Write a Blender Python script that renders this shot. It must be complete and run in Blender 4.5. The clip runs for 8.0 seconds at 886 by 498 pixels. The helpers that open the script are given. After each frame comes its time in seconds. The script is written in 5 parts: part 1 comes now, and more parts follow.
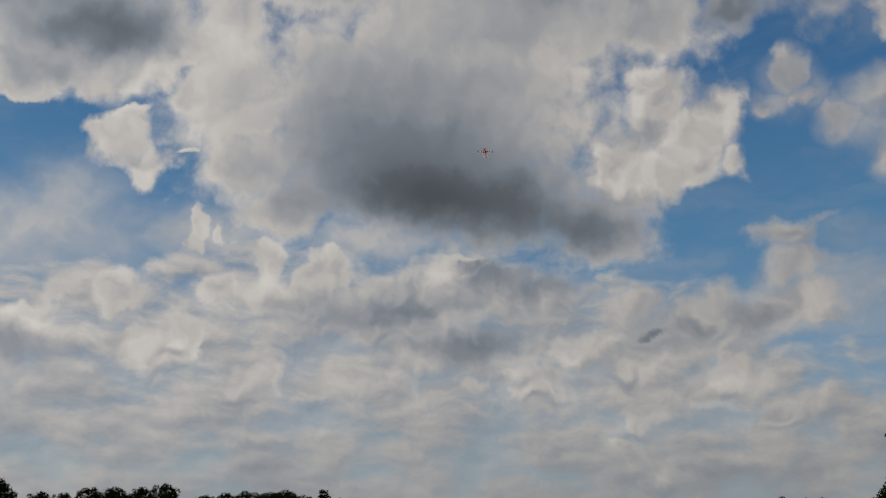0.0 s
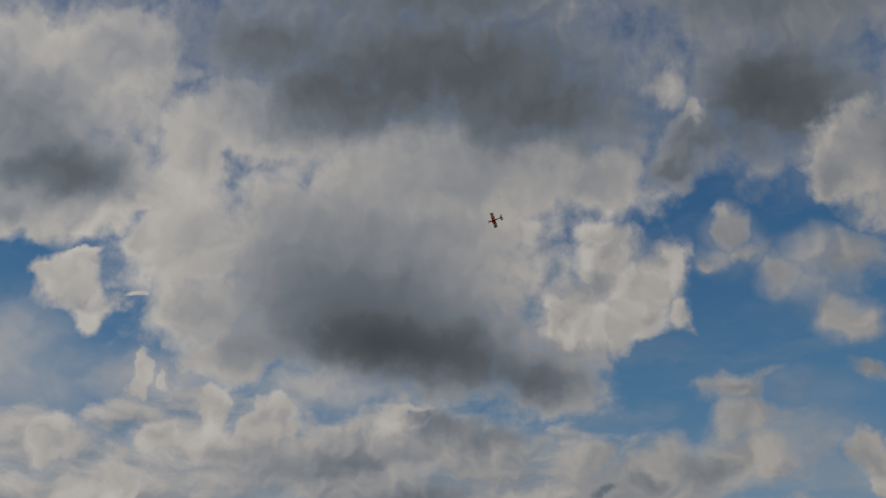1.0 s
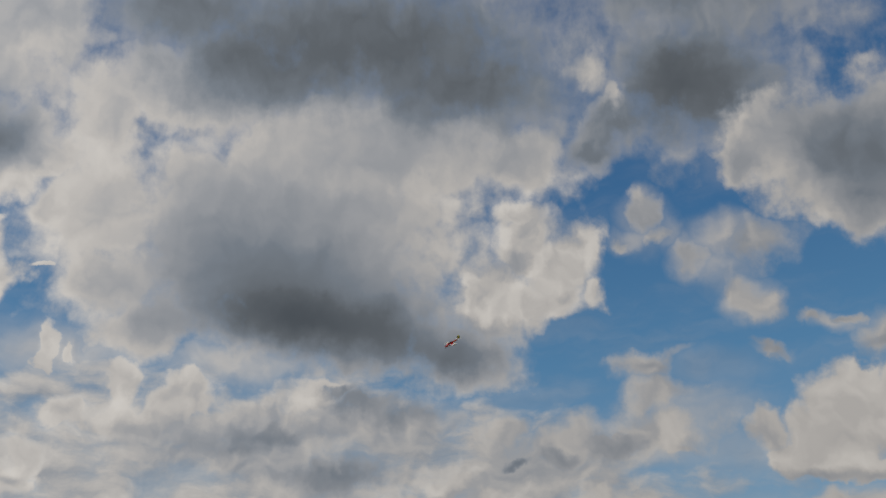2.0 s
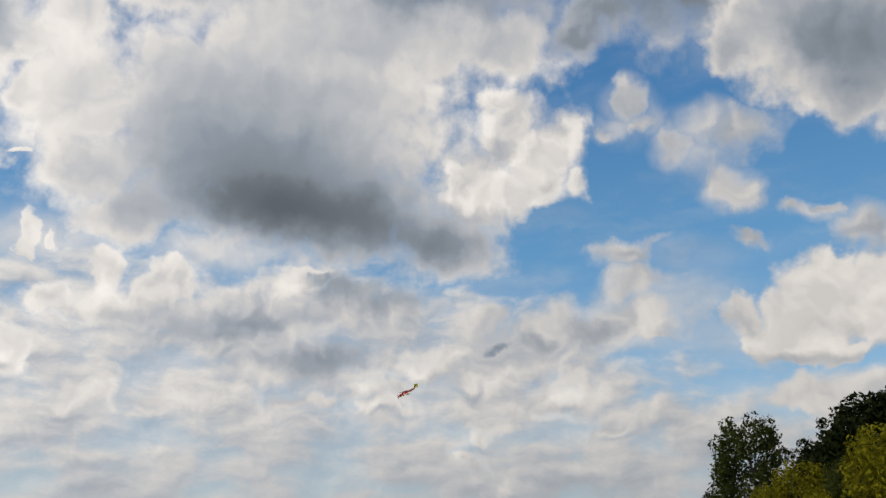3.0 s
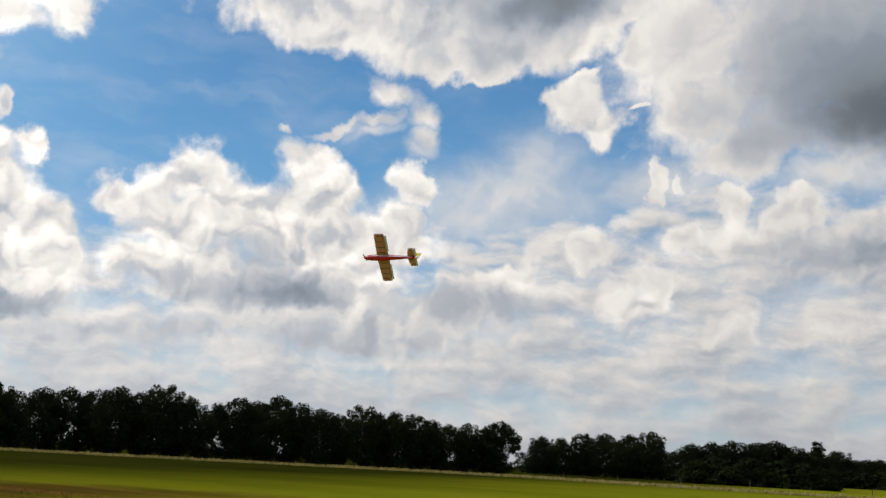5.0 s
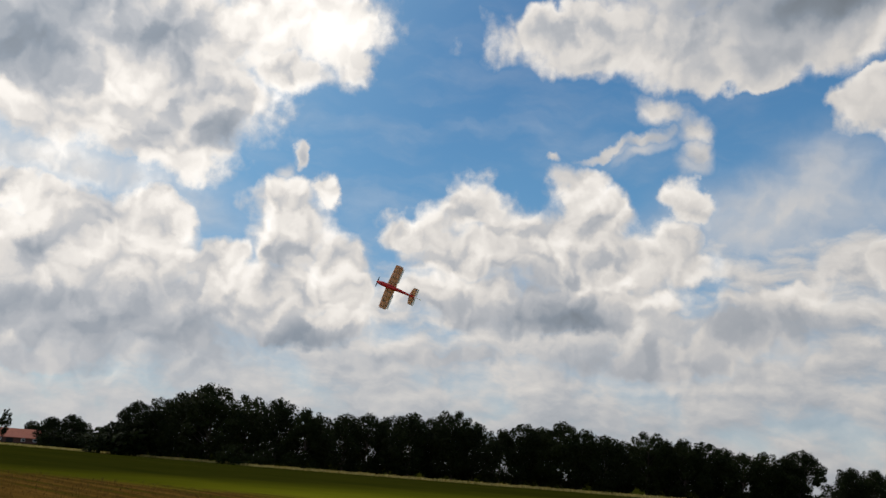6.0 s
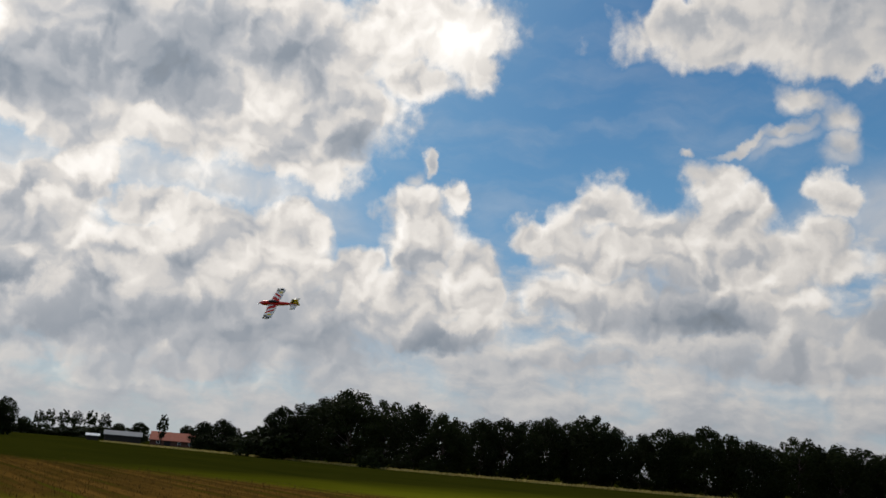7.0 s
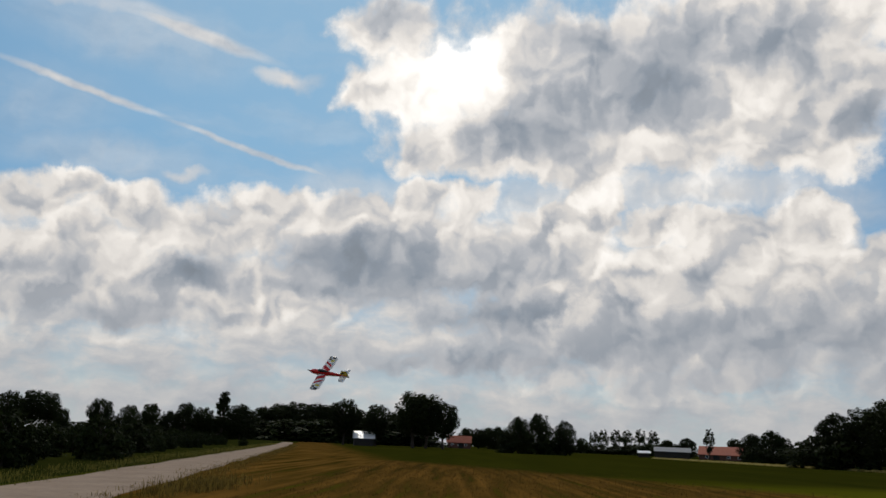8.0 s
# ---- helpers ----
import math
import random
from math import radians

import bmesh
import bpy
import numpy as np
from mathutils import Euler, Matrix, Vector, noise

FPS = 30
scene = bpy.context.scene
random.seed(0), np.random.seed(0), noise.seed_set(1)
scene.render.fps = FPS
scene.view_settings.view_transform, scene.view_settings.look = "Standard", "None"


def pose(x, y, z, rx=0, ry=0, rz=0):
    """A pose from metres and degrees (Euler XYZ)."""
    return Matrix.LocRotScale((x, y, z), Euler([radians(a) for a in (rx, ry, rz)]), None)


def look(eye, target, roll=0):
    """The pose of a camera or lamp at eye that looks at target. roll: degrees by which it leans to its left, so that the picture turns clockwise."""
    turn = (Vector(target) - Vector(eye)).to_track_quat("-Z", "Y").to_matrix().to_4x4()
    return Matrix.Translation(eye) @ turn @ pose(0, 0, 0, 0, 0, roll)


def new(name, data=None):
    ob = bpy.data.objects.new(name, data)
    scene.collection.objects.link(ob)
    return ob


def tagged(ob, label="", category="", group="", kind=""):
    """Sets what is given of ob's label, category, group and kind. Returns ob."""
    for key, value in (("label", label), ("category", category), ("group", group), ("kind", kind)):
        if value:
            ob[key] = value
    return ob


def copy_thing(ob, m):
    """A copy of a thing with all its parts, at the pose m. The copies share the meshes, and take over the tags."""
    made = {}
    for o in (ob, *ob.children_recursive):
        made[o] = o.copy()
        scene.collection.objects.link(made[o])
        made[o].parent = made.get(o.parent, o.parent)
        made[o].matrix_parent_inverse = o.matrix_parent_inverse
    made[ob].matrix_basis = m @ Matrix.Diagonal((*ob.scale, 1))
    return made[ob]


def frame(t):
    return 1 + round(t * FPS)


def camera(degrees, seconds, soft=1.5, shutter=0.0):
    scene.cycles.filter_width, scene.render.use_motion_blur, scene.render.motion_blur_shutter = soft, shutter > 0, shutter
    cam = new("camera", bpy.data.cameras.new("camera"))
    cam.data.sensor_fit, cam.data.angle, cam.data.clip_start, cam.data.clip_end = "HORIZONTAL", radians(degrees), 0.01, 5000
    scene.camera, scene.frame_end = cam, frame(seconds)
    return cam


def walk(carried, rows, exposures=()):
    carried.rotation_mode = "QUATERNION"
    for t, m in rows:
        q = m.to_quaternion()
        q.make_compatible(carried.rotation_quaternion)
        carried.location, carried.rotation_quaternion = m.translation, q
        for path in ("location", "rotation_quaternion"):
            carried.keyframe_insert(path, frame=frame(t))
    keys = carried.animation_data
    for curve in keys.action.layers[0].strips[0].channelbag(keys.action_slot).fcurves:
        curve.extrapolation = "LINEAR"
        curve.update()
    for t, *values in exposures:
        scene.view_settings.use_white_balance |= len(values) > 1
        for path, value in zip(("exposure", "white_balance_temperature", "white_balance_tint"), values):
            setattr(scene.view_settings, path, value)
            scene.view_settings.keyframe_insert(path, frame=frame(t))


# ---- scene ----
# ---- camera: held by someone standing in the field, panning after a model aeroplane ----
EYE = 1.65
cam = camera(53.7, 8.0)
walk(cam, [
    (0.0, pose(0, 0, EYE, 107.77, -0.37, -0.12)),
    (0.5, pose(0, 0, EYE, 115.03, -0.36, -0.71)),
    (1.0, pose(0, 0, EYE, 117.49, -0.10, -3.42)),
    (1.2, pose(0, 0, EYE, 117.70, 0.15, -4.60)),
    (2.3, pose(0, 0, EYE, 114.06, 1.32, -9.53)),
    (2.5, pose(0, 0, EYE, 112.48, 1.36, -9.75)),
    (3.0, pose(0, 0, EYE, 108.57, 1.38, -9.82)),
    (3.5, pose(0, 0, EYE, 104.29, 1.22, -9.22)),
    (4.0, pose(0, 0, EYE, 103.33, 0.35, -3.94)),
    (4.5, pose(0, 0, EYE, 103.98, -1.91, 9.28)),
    (4.8, pose(0, 0, EYE, 103.88, -2.98, 21.66)),
    (5.0, pose(0, 0, EYE, 103.70, -2.95, 29.96)),
    (5.2, pose(0, 0, EYE, 103.92, -3.35, 38.98)),
    (6.3, pose(0, 0, EYE, 104.15, -4.40, 50.30)),
    (6.5, pose(0, 0, EYE, 104.04, -4.56, 53.11)),
    (7.0, pose(0, 0, EYE, 103.84, -4.69, 56.74)),
    (7.5, pose(0, 0, EYE, 102.83, -3.86, 71.56)),
    (8.0, pose(0, 0, EYE, 102.56, -2.41, 90.82)),
], exposures=[(0.0, -0.65), (0.5, -0.9), (1.2, -0.95), (2.3, -0.4), (3.0, 0.02), (3.5, 0.18), (4.5, 0.1), (5.0, 0.02), (6.5, -0.3), (8.0, -0.35)])

# ---- sky, clouds and sun ----
SUN_AZ, SUN_EL = 95.0, 44.0            # degrees to the left of north, degrees up
SUN_WAY = Vector((-math.sin(radians(SUN_AZ)) * math.cos(radians(SUN_EL)), math.cos(radians(SUN_AZ)) * math.cos(radians(SUN_EL)), math.sin(radians(SUN_EL))))
world = bpy.data.worlds.new("sky")
scene.world = world
world.use_nodes = True
wt = world.node_tree


class Nodes:
    """Short calls for a node tree: each makes one node and gives its output."""

    def __init__(self, tree):
        self.tree = tree

    def put(self, node, name, value):
        if value is None:
            return
        socket = node.inputs[name]
        if isinstance(value, bpy.types.NodeSocket):
            self.tree.links.new(value, socket)
        else:
            socket.default_value = value

    def node(self, kind, out=0, inputs=(), vector_type=""):
        n = self.tree.nodes.new(kind)
        if vector_type:
            n.vector_type = vector_type
        for name, value in dict(inputs).items():
            self.put(n, name, value)
        return n.outputs[out]

    def math(self, op, a, b=None, c=None, clamp=False):
        n = self.tree.nodes.new("ShaderNodeMath")
        n.operation, n.use_clamp = op, clamp
        for i, v in enumerate((a, b, c)):
            self.put(n, i, v)
        return n.outputs[0]

    def vec(self, op, a, b=None, out=0):
        n = self.tree.nodes.new("ShaderNodeVectorMath")
        n.operation = op
        self.put(n, 0, a)
        if b is not None:
            self.put(n, "Scale" if op == "SCALE" else 1, b)
        return n.outputs[out]

    def noise(self, vector, scale, detail=6, rough=0.55, out=0):
        return self.node("ShaderNodeTexNoise", out, {"Vector": vector, "Scale": scale, "Detail": detail, "Roughness": rough})

    def flat_noise(self, vector, scale, detail=6, rough=0.55, out=0):
        n = self.tree.nodes.new("ShaderNodeTexNoise")
        n.noise_dimensions = "2D"
        for name, value in (("Vector", vector), ("Scale", scale), ("Detail", detail), ("Roughness", rough)):
            self.put(n, name, value)
        return n.outputs[out]

    def span(self, value, a, b, c=0.0, d=1.0, smooth=False):
        n = self.tree.nodes.new("ShaderNodeMapRange")
        if smooth:
            n.interpolation_type = "SMOOTHSTEP"
        for i, v in enumerate((value, a, b, c, d)):
            self.put(n, i, v)
        return n.outputs[0]

    def mix(self, fac, a, b, mode="MIX"):
        n = self.tree.nodes.new("ShaderNodeMix")
        n.data_type, n.blend_type = "RGBA", mode
        self.put(n, 0, fac), self.put(n, 6, a), self.put(n, 7, b)
        return n.outputs[2]

    def ramp(self, value, stops):
        n = self.tree.nodes.new("ShaderNodeValToRGB")
        e = n.color_ramp.elements
        for i, (at, colour) in enumerate(stops):
            el = e[i] if i < 2 else e.new(at)
            el.position = at
            el.color = (*colour, 1)
        self.put(n, 0, value)
        return n.outputs[0]


S = Nodes(wt)
heaven = S.node("ShaderNodeTexCoord", "Generated")
split = wt.nodes.new("ShaderNodeSeparateXYZ")
wt.links.new(heaven, split.inputs[0])
# degrees to the right of north and degrees up
right = S.math("MULTIPLY", S.math("ARCTAN2", split.outputs[0], split.outputs[1]), 57.2958)
up = S.math("MULTIPLY", S.math("ARCSINE", split.outputs[2]), 57.2958)
join = wt.nodes.new("ShaderNodeCombineXYZ")
wt.links.new(right, join.inputs[0]), wt.links.new(up, join.inputs[1])
plane_of = S.vec("SCALE", join.outputs[0], 0.0175)
billow = S.vec("SUBTRACT", S.flat_noise(plane_of, 17.0, 6, 0.52, out=1), (0.5, 0.5, 0.5))
at = S.vec("ADD", join.outputs[0], S.vec("MULTIPLY", billow, (3.6, 3.2, 0)))
soft_start = S.vec("ADD", join.outputs[0], S.vec("MULTIPLY", billow, (2.6, 2.2, 0)))
# thin cloud is drawn out into threads that rise to the right
threads = S.node("ShaderNodeMapping", 0, {"Vector": S.vec("ADD", join.outputs[0], S.vec("SCALE", billow, 2.0)), "Rotation": (0, 0, radians(-24)), "Scale": (0.10, 0.36, 1)})
thread = S.flat_noise(threads, 1.0, 5, 0.55)
# heads of cloud: the relief is the difference between a spot and one further towards the light
rolled = S.vec("ADD", plane_of, S.vec("SCALE", billow, 0.06))
sunward = (-0.008, 0.012, 0)


def heads(where):
    n = wt.nodes.new("ShaderNodeTexVoronoi")
    n.voronoi_dimensions, n.feature = "2D", "SMOOTH_F1"
    S.put(n, "Vector", where), S.put(n, "Scale", 18.0), S.put(n, "Detail", 2.0), S.put(n, "Roughness", 0.5), S.put(n, "Smoothness", 0.55)
    return n.outputs[0]


head = heads(rolled)
head_sun = heads(S.vec("ADD", rolled, sunward))
lump = S.flat_noise(rolled, 12.0, 4, 0.5)
lump_sun = S.flat_noise(S.vec("ADD", rolled, S.vec("SCALE", sunward, 2.0)), 12.0, 4, 0.5)
fine = S.flat_noise(plane_of, 45.0, 5, 0.6)
relief = S.math("ADD", S.math("MULTIPLY", S.math("SUBTRACT", head_sun, head), 0.38), S.math("MULTIPLY", S.math("SUBTRACT", lump, lump_sun), 0.42))
relief = S.math("ADD", relief, S.math("MULTIPLY", S.math("SUBTRACT", lump, 0.5), 0.14))
relief = S.math("MAXIMUM", S.math("ADD", relief, S.math("MULTIPLY", S.math("SUBTRACT", fine, 0.5), 0.04)), -0.14)
fray = S.math("ADD", S.math("MULTIPLY", S.math("SUBTRACT", fine, 0.5), 0.6), S.math("MULTIPLY", S.math("SUBTRACT", head, 0.38), 0.45))

# ---- low cloud rows that close up towards the horizon ----
rows_at = S.vec("ADD", S.vec("MULTIPLY", join.outputs[0], (0.14, 0.30, 0)), S.vec("SCALE", billow, 0.3))
rows_of = S.flat_noise(rows_at, 1.3, 6, 0.55)
rows_up = S.flat_noise(S.vec("ADD", rows_at, (-0.06, 0.13, 0)), 1.3, 6, 0.55)
top_line = S.math("MINIMUM", S.span(right, -40.0, -16.0, 12.5, 18.0, True), S.span(right, 4.0, 30.0, 18.0, 10.0, True))
under = S.math("ADD", S.math("SUBTRACT", top_line, up), S.math("MULTIPLY", S.math("SUBTRACT", rows_of, 0.5), 12.0))
row_light = S.math("MULTIPLY", S.math("SUBTRACT", rows_of, rows_up), S.span(up, 1.0, 10.0, 0.25, 0.7))
cover = S.math("MULTIPLY", S.span(under, -2.5, 3.5, 0.0, 1.0, True), S.span(rows_of, 0.30, 0.55, 0.62, 0.97, True))
tone = S.math("ADD", S.math("ADD", S.span(up, 1.0, 9.0, 0.71, 0.80, True), row_light), S.math("MULTIPLY", S.math("SUBTRACT", lump, 0.5), 0.22))
layer = {"tone": tone, "cover": cover}


class Layer:
    """A node group of its own for one layer of cloud: it takes what lies behind and gives it with the layer on it."""

    TAKES = (("tone", "Float"), ("cover", "Float"), ("relief", "Float"), ("fray", "Float"), ("at", "Vector"), ("soft", "Vector"))

    def __init__(self, name):
        self.tree = bpy.data.node_groups.new(name, "ShaderNodeTree")
        for label, kind in self.TAKES:
            self.tree.interface.new_socket(label, in_out="INPUT", socket_type="NodeSocket" + kind)
        for label in ("tone", "cover"):
            self.tree.interface.new_socket(label, in_out="OUTPUT", socket_type="NodeSocketFloat")
        self.N = Nodes(self.tree)
        self.takes = self.tree.nodes.new("NodeGroupInput").outputs
        self.gives = self.tree.nodes.new("NodeGroupOutput").inputs
        self.count = 0
        self.places = {}
        self.tie(self.N.math("ADD", self.takes["tone"], self.takes["cover"]))

    def tie(self, last):
        """Ties what follows to what stands, so that billows are worked out one after another."""
        for key in ("at", "soft"):
            n = self.tree.nodes.new("ShaderNodeVectorMath")
            n.operation = "MULTIPLY_ADD"
            self.tree.links.new(last, n.inputs[0])
            n.inputs[1].default_value = (1e-6, 1e-6, 0)
            self.tree.links.new(self.takes[key], n.inputs[2])
            self.places[key] = n.outputs[0]

    def oval(self, key, x, y, w, h, turn):
        m = self.N.node("ShaderNodeMapping", 0, {"Vector": self.places[key], "Location": (x, y, 0), "Rotation": (0, 0, radians(turn)), "Scale": (w, h, 1)}, vector_type="TEXTURE")
        return self.N.vec("LENGTH", m, out=1)

    def counted(self, last):
        self.count += 1
        if self.count % 7 == 0:
            self.tie(last)
        return last

    def lay(self, alpha, tone):
        n = self.tree.nodes.new("ShaderNodeMix")
        self.N.put(n, 0, alpha), self.N.put(n, 2, self.takes["tone"]), self.N.put(n, 3, tone)
        self.tree.links.new(n.outputs[0], self.gives["tone"])
        self.tree.links.new(self.N.math("MAXIMUM", self.takes["cover"], alpha), self.gives["cover"])
        g = wt.nodes.new("ShaderNodeGroup")
        g.node_tree = self.tree
        for label, socket in (("tone", layer["tone"]), ("cover", layer["cover"]), ("relief", relief), ("fray", fray), ("at", at), ("soft", soft_start)):
            wt.links.new(socket, g.inputs[label])
        layer["tone"], layer["cover"] = g.outputs["tone"], g.outputs["cover"]


def cloud(billows, bellies, core=0.85, rim=1.0, relief=1.0, edge=0.4):
    """One cloud: billows by degrees right and up, half width and height, lean; bellies the same with how much dimmer
    (minus: brighter). core and rim are its brightness deep inside and at its thin edge, edge how softly it ends."""
    one = Layer("cloud")
    N = one.N
    reach = dim = None
    for b in billows:
        d = one.oval("at", *b)
        reach = one.counted(d if reach is None else N.math("SMOOTH_MIN", reach, d, 0.25))
    for x, y, w, h, turn, strength in bellies:
        d = N.span(one.oval("soft", x, y, w * 1.4, h * 1.4, turn), 1.0, 0.05, 0.0, strength, True)
        dim = one.counted(d if dim is None else N.math("ADD", dim, d))
    ragged = N.math("ADD", reach, N.math("MULTIPLY", one.takes["fray"], 0.55 + edge * 0.5))
    alpha = N.span(ragged, 1.24 + edge * 0.5, 1.06 - edge * 0.7, smooth=True)
    tone = N.span(reach, 0.25, 1.1, core, rim)
    held = N.math("MULTIPLY", one.takes["relief"], relief)
    if dim is not None:
        tone = N.math("SUBTRACT", tone, dim)
        held = N.math("MULTIPLY", held, N.span(dim, 0.05, 0.4, 1.0, 0.35))
    one.lay(alpha, N.math("ADD", tone, held))


def veils(wisps, tone=0.86):
    """Thin, see-through cloud: each as a billow, with its strength."""
    one = Layer("veil")
    N = one.N
    thin = None
    for x, y, w, h, turn, strength in wisps:
        d = N.span(one.oval("soft", x, y, w, h, turn), 1.05, 0.1, 0.0, strength, True)
        thin = one.counted(d if thin is None else N.math("MAXIMUM", thin, d))
    wisp = N.math("MULTIPLY", thin, N.span(one.takes["relief"], -0.16, 0.12, 0.7, 1.0))
    one.lay(wisp, tone)


veils([(-79.8, 16.3, 17.08, 3.10, 6, 0.9), (-15.4, 18.0, 8.48, 2.52, 7, 0.85), (-4.3, 18.2, 8.49, 2.51, 3, 0.9), (-96.6, 16.0, 8.17, 2.02, 1, 0.6), (-26.9, 16.8, 11.76, 4.24, 7, 0.85), (-74.1, 16.5, 13.36, 2.64, -3, 0.9), (-74.6, 16.9, 9.32, 2.12, -0, 0.8), (-112.3, 24.1, 11.72, 2.98, -4, 0.35), (23.9, 27.7, 1.28, 1.69, -10, 0.9), (22.5, 25.8, 2.24, 1.20, 11, 0.8), (25.2, 25.7, 1.63, 1.74, -10, 0.6), (29.8, 24.7, 4.57, 2.10, -12, 1.0), (26.6, 24.2, 2.11, 2.07, -10, 0.9)])
veils([(29.7, 21.1, 2.61, 2.08, -30, 1.0), (28.5, 23.2, 3.05, 2.38, -10, 0.7), (-16.5, 18.1, 0.76, 1.99, -2, 0.9), (-15.1, 18.4, 0.70, 0.62, 6, 0.8), (22.4, 17.2, 2.95, 1.44, -20, 1.0), (24.2, 18.0, 2.75, 0.50, 19, 0.7), (34.2, 18.8, 2.48, 0.96, -15, 0.9), (30.6, 17.6, 2.06, 0.56, -18, 0.8), (37.8, 17.5, 3.11, 1.82, -11, 1.0), (-32.6, 20.1, 1.70, 1.08, 10, 0.9), (-32.9, 22.2, 1.66, 1.30, 4, 1.0), (-36.2, 20.9, 3.32, 0.80, 15, 0.8), (-32.4, 20.2, 1.72, 0.73, 23, 0.9)])
veils([(-102.7, 22.8, 2.87, 0.84, 2, 1.0), (-108.5, 16.0, 2.13, 0.63, 7, 0.8), (-59.4, 19.3, 0.86, 1.46, 0, 1.0), (-60.2, 17.9, 0.85, 1.03, 5, 0.9), (23.1, 12.6, 7.15, 2.52, 8, 0.8), (1.0, 14.4, 9.74, 2.56, 1, 0.7), (-24.6, 19.2, 5.15, 3.90, 7, 0.7), (-28.0, 16.6, 6.34, 2.11, 7, 0.6), (-26.4, 18.0, 5.78, 3.30, 2, 0.6), (-72.0, 16.3, 6.21, 2.51, 9, 0.8), (-65.1, 15.4, 4.16, 2.20, -28, 0.5), (24.4, 15.0, 5.73, 2.15, 10, 0.6), (26.4, 17.3, 5.33, 1.77, -7, 0.3)])
veils([(28.3, 11.8, 4.40, 2.81, -5, 0.5), (-20.9, 18.1, 5.91, 2.35, 8, 0.5), (25.3, 14.1, 6.45, 1.98, 4, 0.6), (-116.0, 25.3, 5.13, 0.96, -1, 0.5), (-113.1, 16.4, 10.13, 2.05, -1, 0.4), (-117.4, 19.0, 6.46, 3.28, 12, 0.25), (-32.8, 21.0, 1.30, 0.83, 26, 0.8), (-37.9, 20.9, 2.09, 0.48, 8, 0.6), (29.7, 29.4, 4.61, 2.08, -12, 0.25), (23.7, 26.4, 2.97, 2.46, -9, 0.5)])
# contrails, hardly frayed
straight = S.vec("ADD", join.outputs[0], S.vec("SCALE", billow, 0.6))
for x, y, w, h, turn, strength in ((-115.3, 20.3, 7.04, 0.40, -10, 0.9), (-104.4, 17.9, 8.52, 0.32, -13, 0.75), (-108.8, 24.6, 7.38, 0.74, -10, 0.85), (-112.5, 25.4, 6.43, 0.98, -6, 0.5)):
    m = S.node("ShaderNodeMapping", 0, {"Vector": straight, "Location": (x, y, 0), "Rotation": (0, 0, radians(turn)), "Scale": (w, h, 1)}, vector_type="TEXTURE")
    trail = S.span(S.vec("LENGTH", m, out=1), 1.0, 0.2, 0.0, strength, True)
    layer["cover"] = S.math("MAXIMUM", layer["cover"], S.math("MULTIPLY", trail, S.span(thread, 0.3, 0.6, 0.75, 1.0)))
# milky streaks over the clear sky
layer["cover"] = S.math("MAXIMUM", layer["cover"], S.math("MULTIPLY", S.span(thread, 0.40, 0.75, 0.0, 0.2, True), S.span(up, 36.0, 14.0, 0.2, 1.0)))
# western cloud bank
cloud([(-115.5, 14.5, 2.41, 1.08, 9), (-117.5, 13.1, 2.94, 1.5, 9), (-111.9, 13.7, 3.36, 1.39, 7), (-102.9, 14.7, 3.49, 1.3, 5), (-93.2, 15.8, 2.88, 1.18, 3), (-89.5, 15.8, 2.11, 1.18, 2), (-97.7, 14.6, 4.72, 1.54, 4), (-107.4, 12.5, 7.02, 2.14, 6), (-94.5, 12.4, 9.82, 3.69, 3), (-115.5, 9.8, 6.91, 3.72, 7), (-83.2, 13.9, 3.74, 2.2, 1), (-85.1, 11.3, 7.08, 3.12, 1), (-81.0, 15.9, 2.23, 1.38, 0), (-105.3, 8.8, 12.33, 2.51, 5), (-79.5, 8.5, 12.53, 3.96, 1)],
      [(-94.4, 10.0, 8.61, 3.13, -1, 0.32), (-87.0, 12.7, 4.15, 2.58, 1, 0.12), (-107.2, 10.0, 3.31, 1.14, 5, 0.36), (-111.9, 6.8, 8.48, 1.31, 2, 0.3), (-78.8, 7.1, 11.69, 3.22, 1, 0.4), (-99.8, 12.1, 4.08, 1.65, 4, 0.18), (-116.7, 9.0, 3.38, 1.68, 7, 0.15), (-90.9, 7.8, 5.58, 1.1, 2, 0.2)], core=0.77, rim=1.03, relief=1.0)
cloud([(-68.9, 14.0, 3.61, 1.72, -3), (-76.6, 14.5, 2.22, 1.43, -1), (-72.4, 13.4, 4.11, 1.75, -2), (-67.3, 14.4, 2.41, 1.29, -4), (-76.0, 11.7, 4.23, 1.61, -1), (-72.9, 11.3, 5.45, 2.46, -1), (-68.5, 11.5, 4.2, 2.74, -2), (-64.2, 11.3, 1.81, 1.65, -3), (-64.9, 8.7, 1.81, 1.99, -2), (-69.3, 8.5, 5.8, 3.08, -1)],
      [(-70.6, 8.5, 5.57, 2.76, -1, 0.42), (-74.2, 11.7, 1.73, 1.24, -1, 0.2), (-67.0, 10.5, 2.51, 2.03, -2, 0.25)], core=0.68, rim=0.98, relief=1.0)
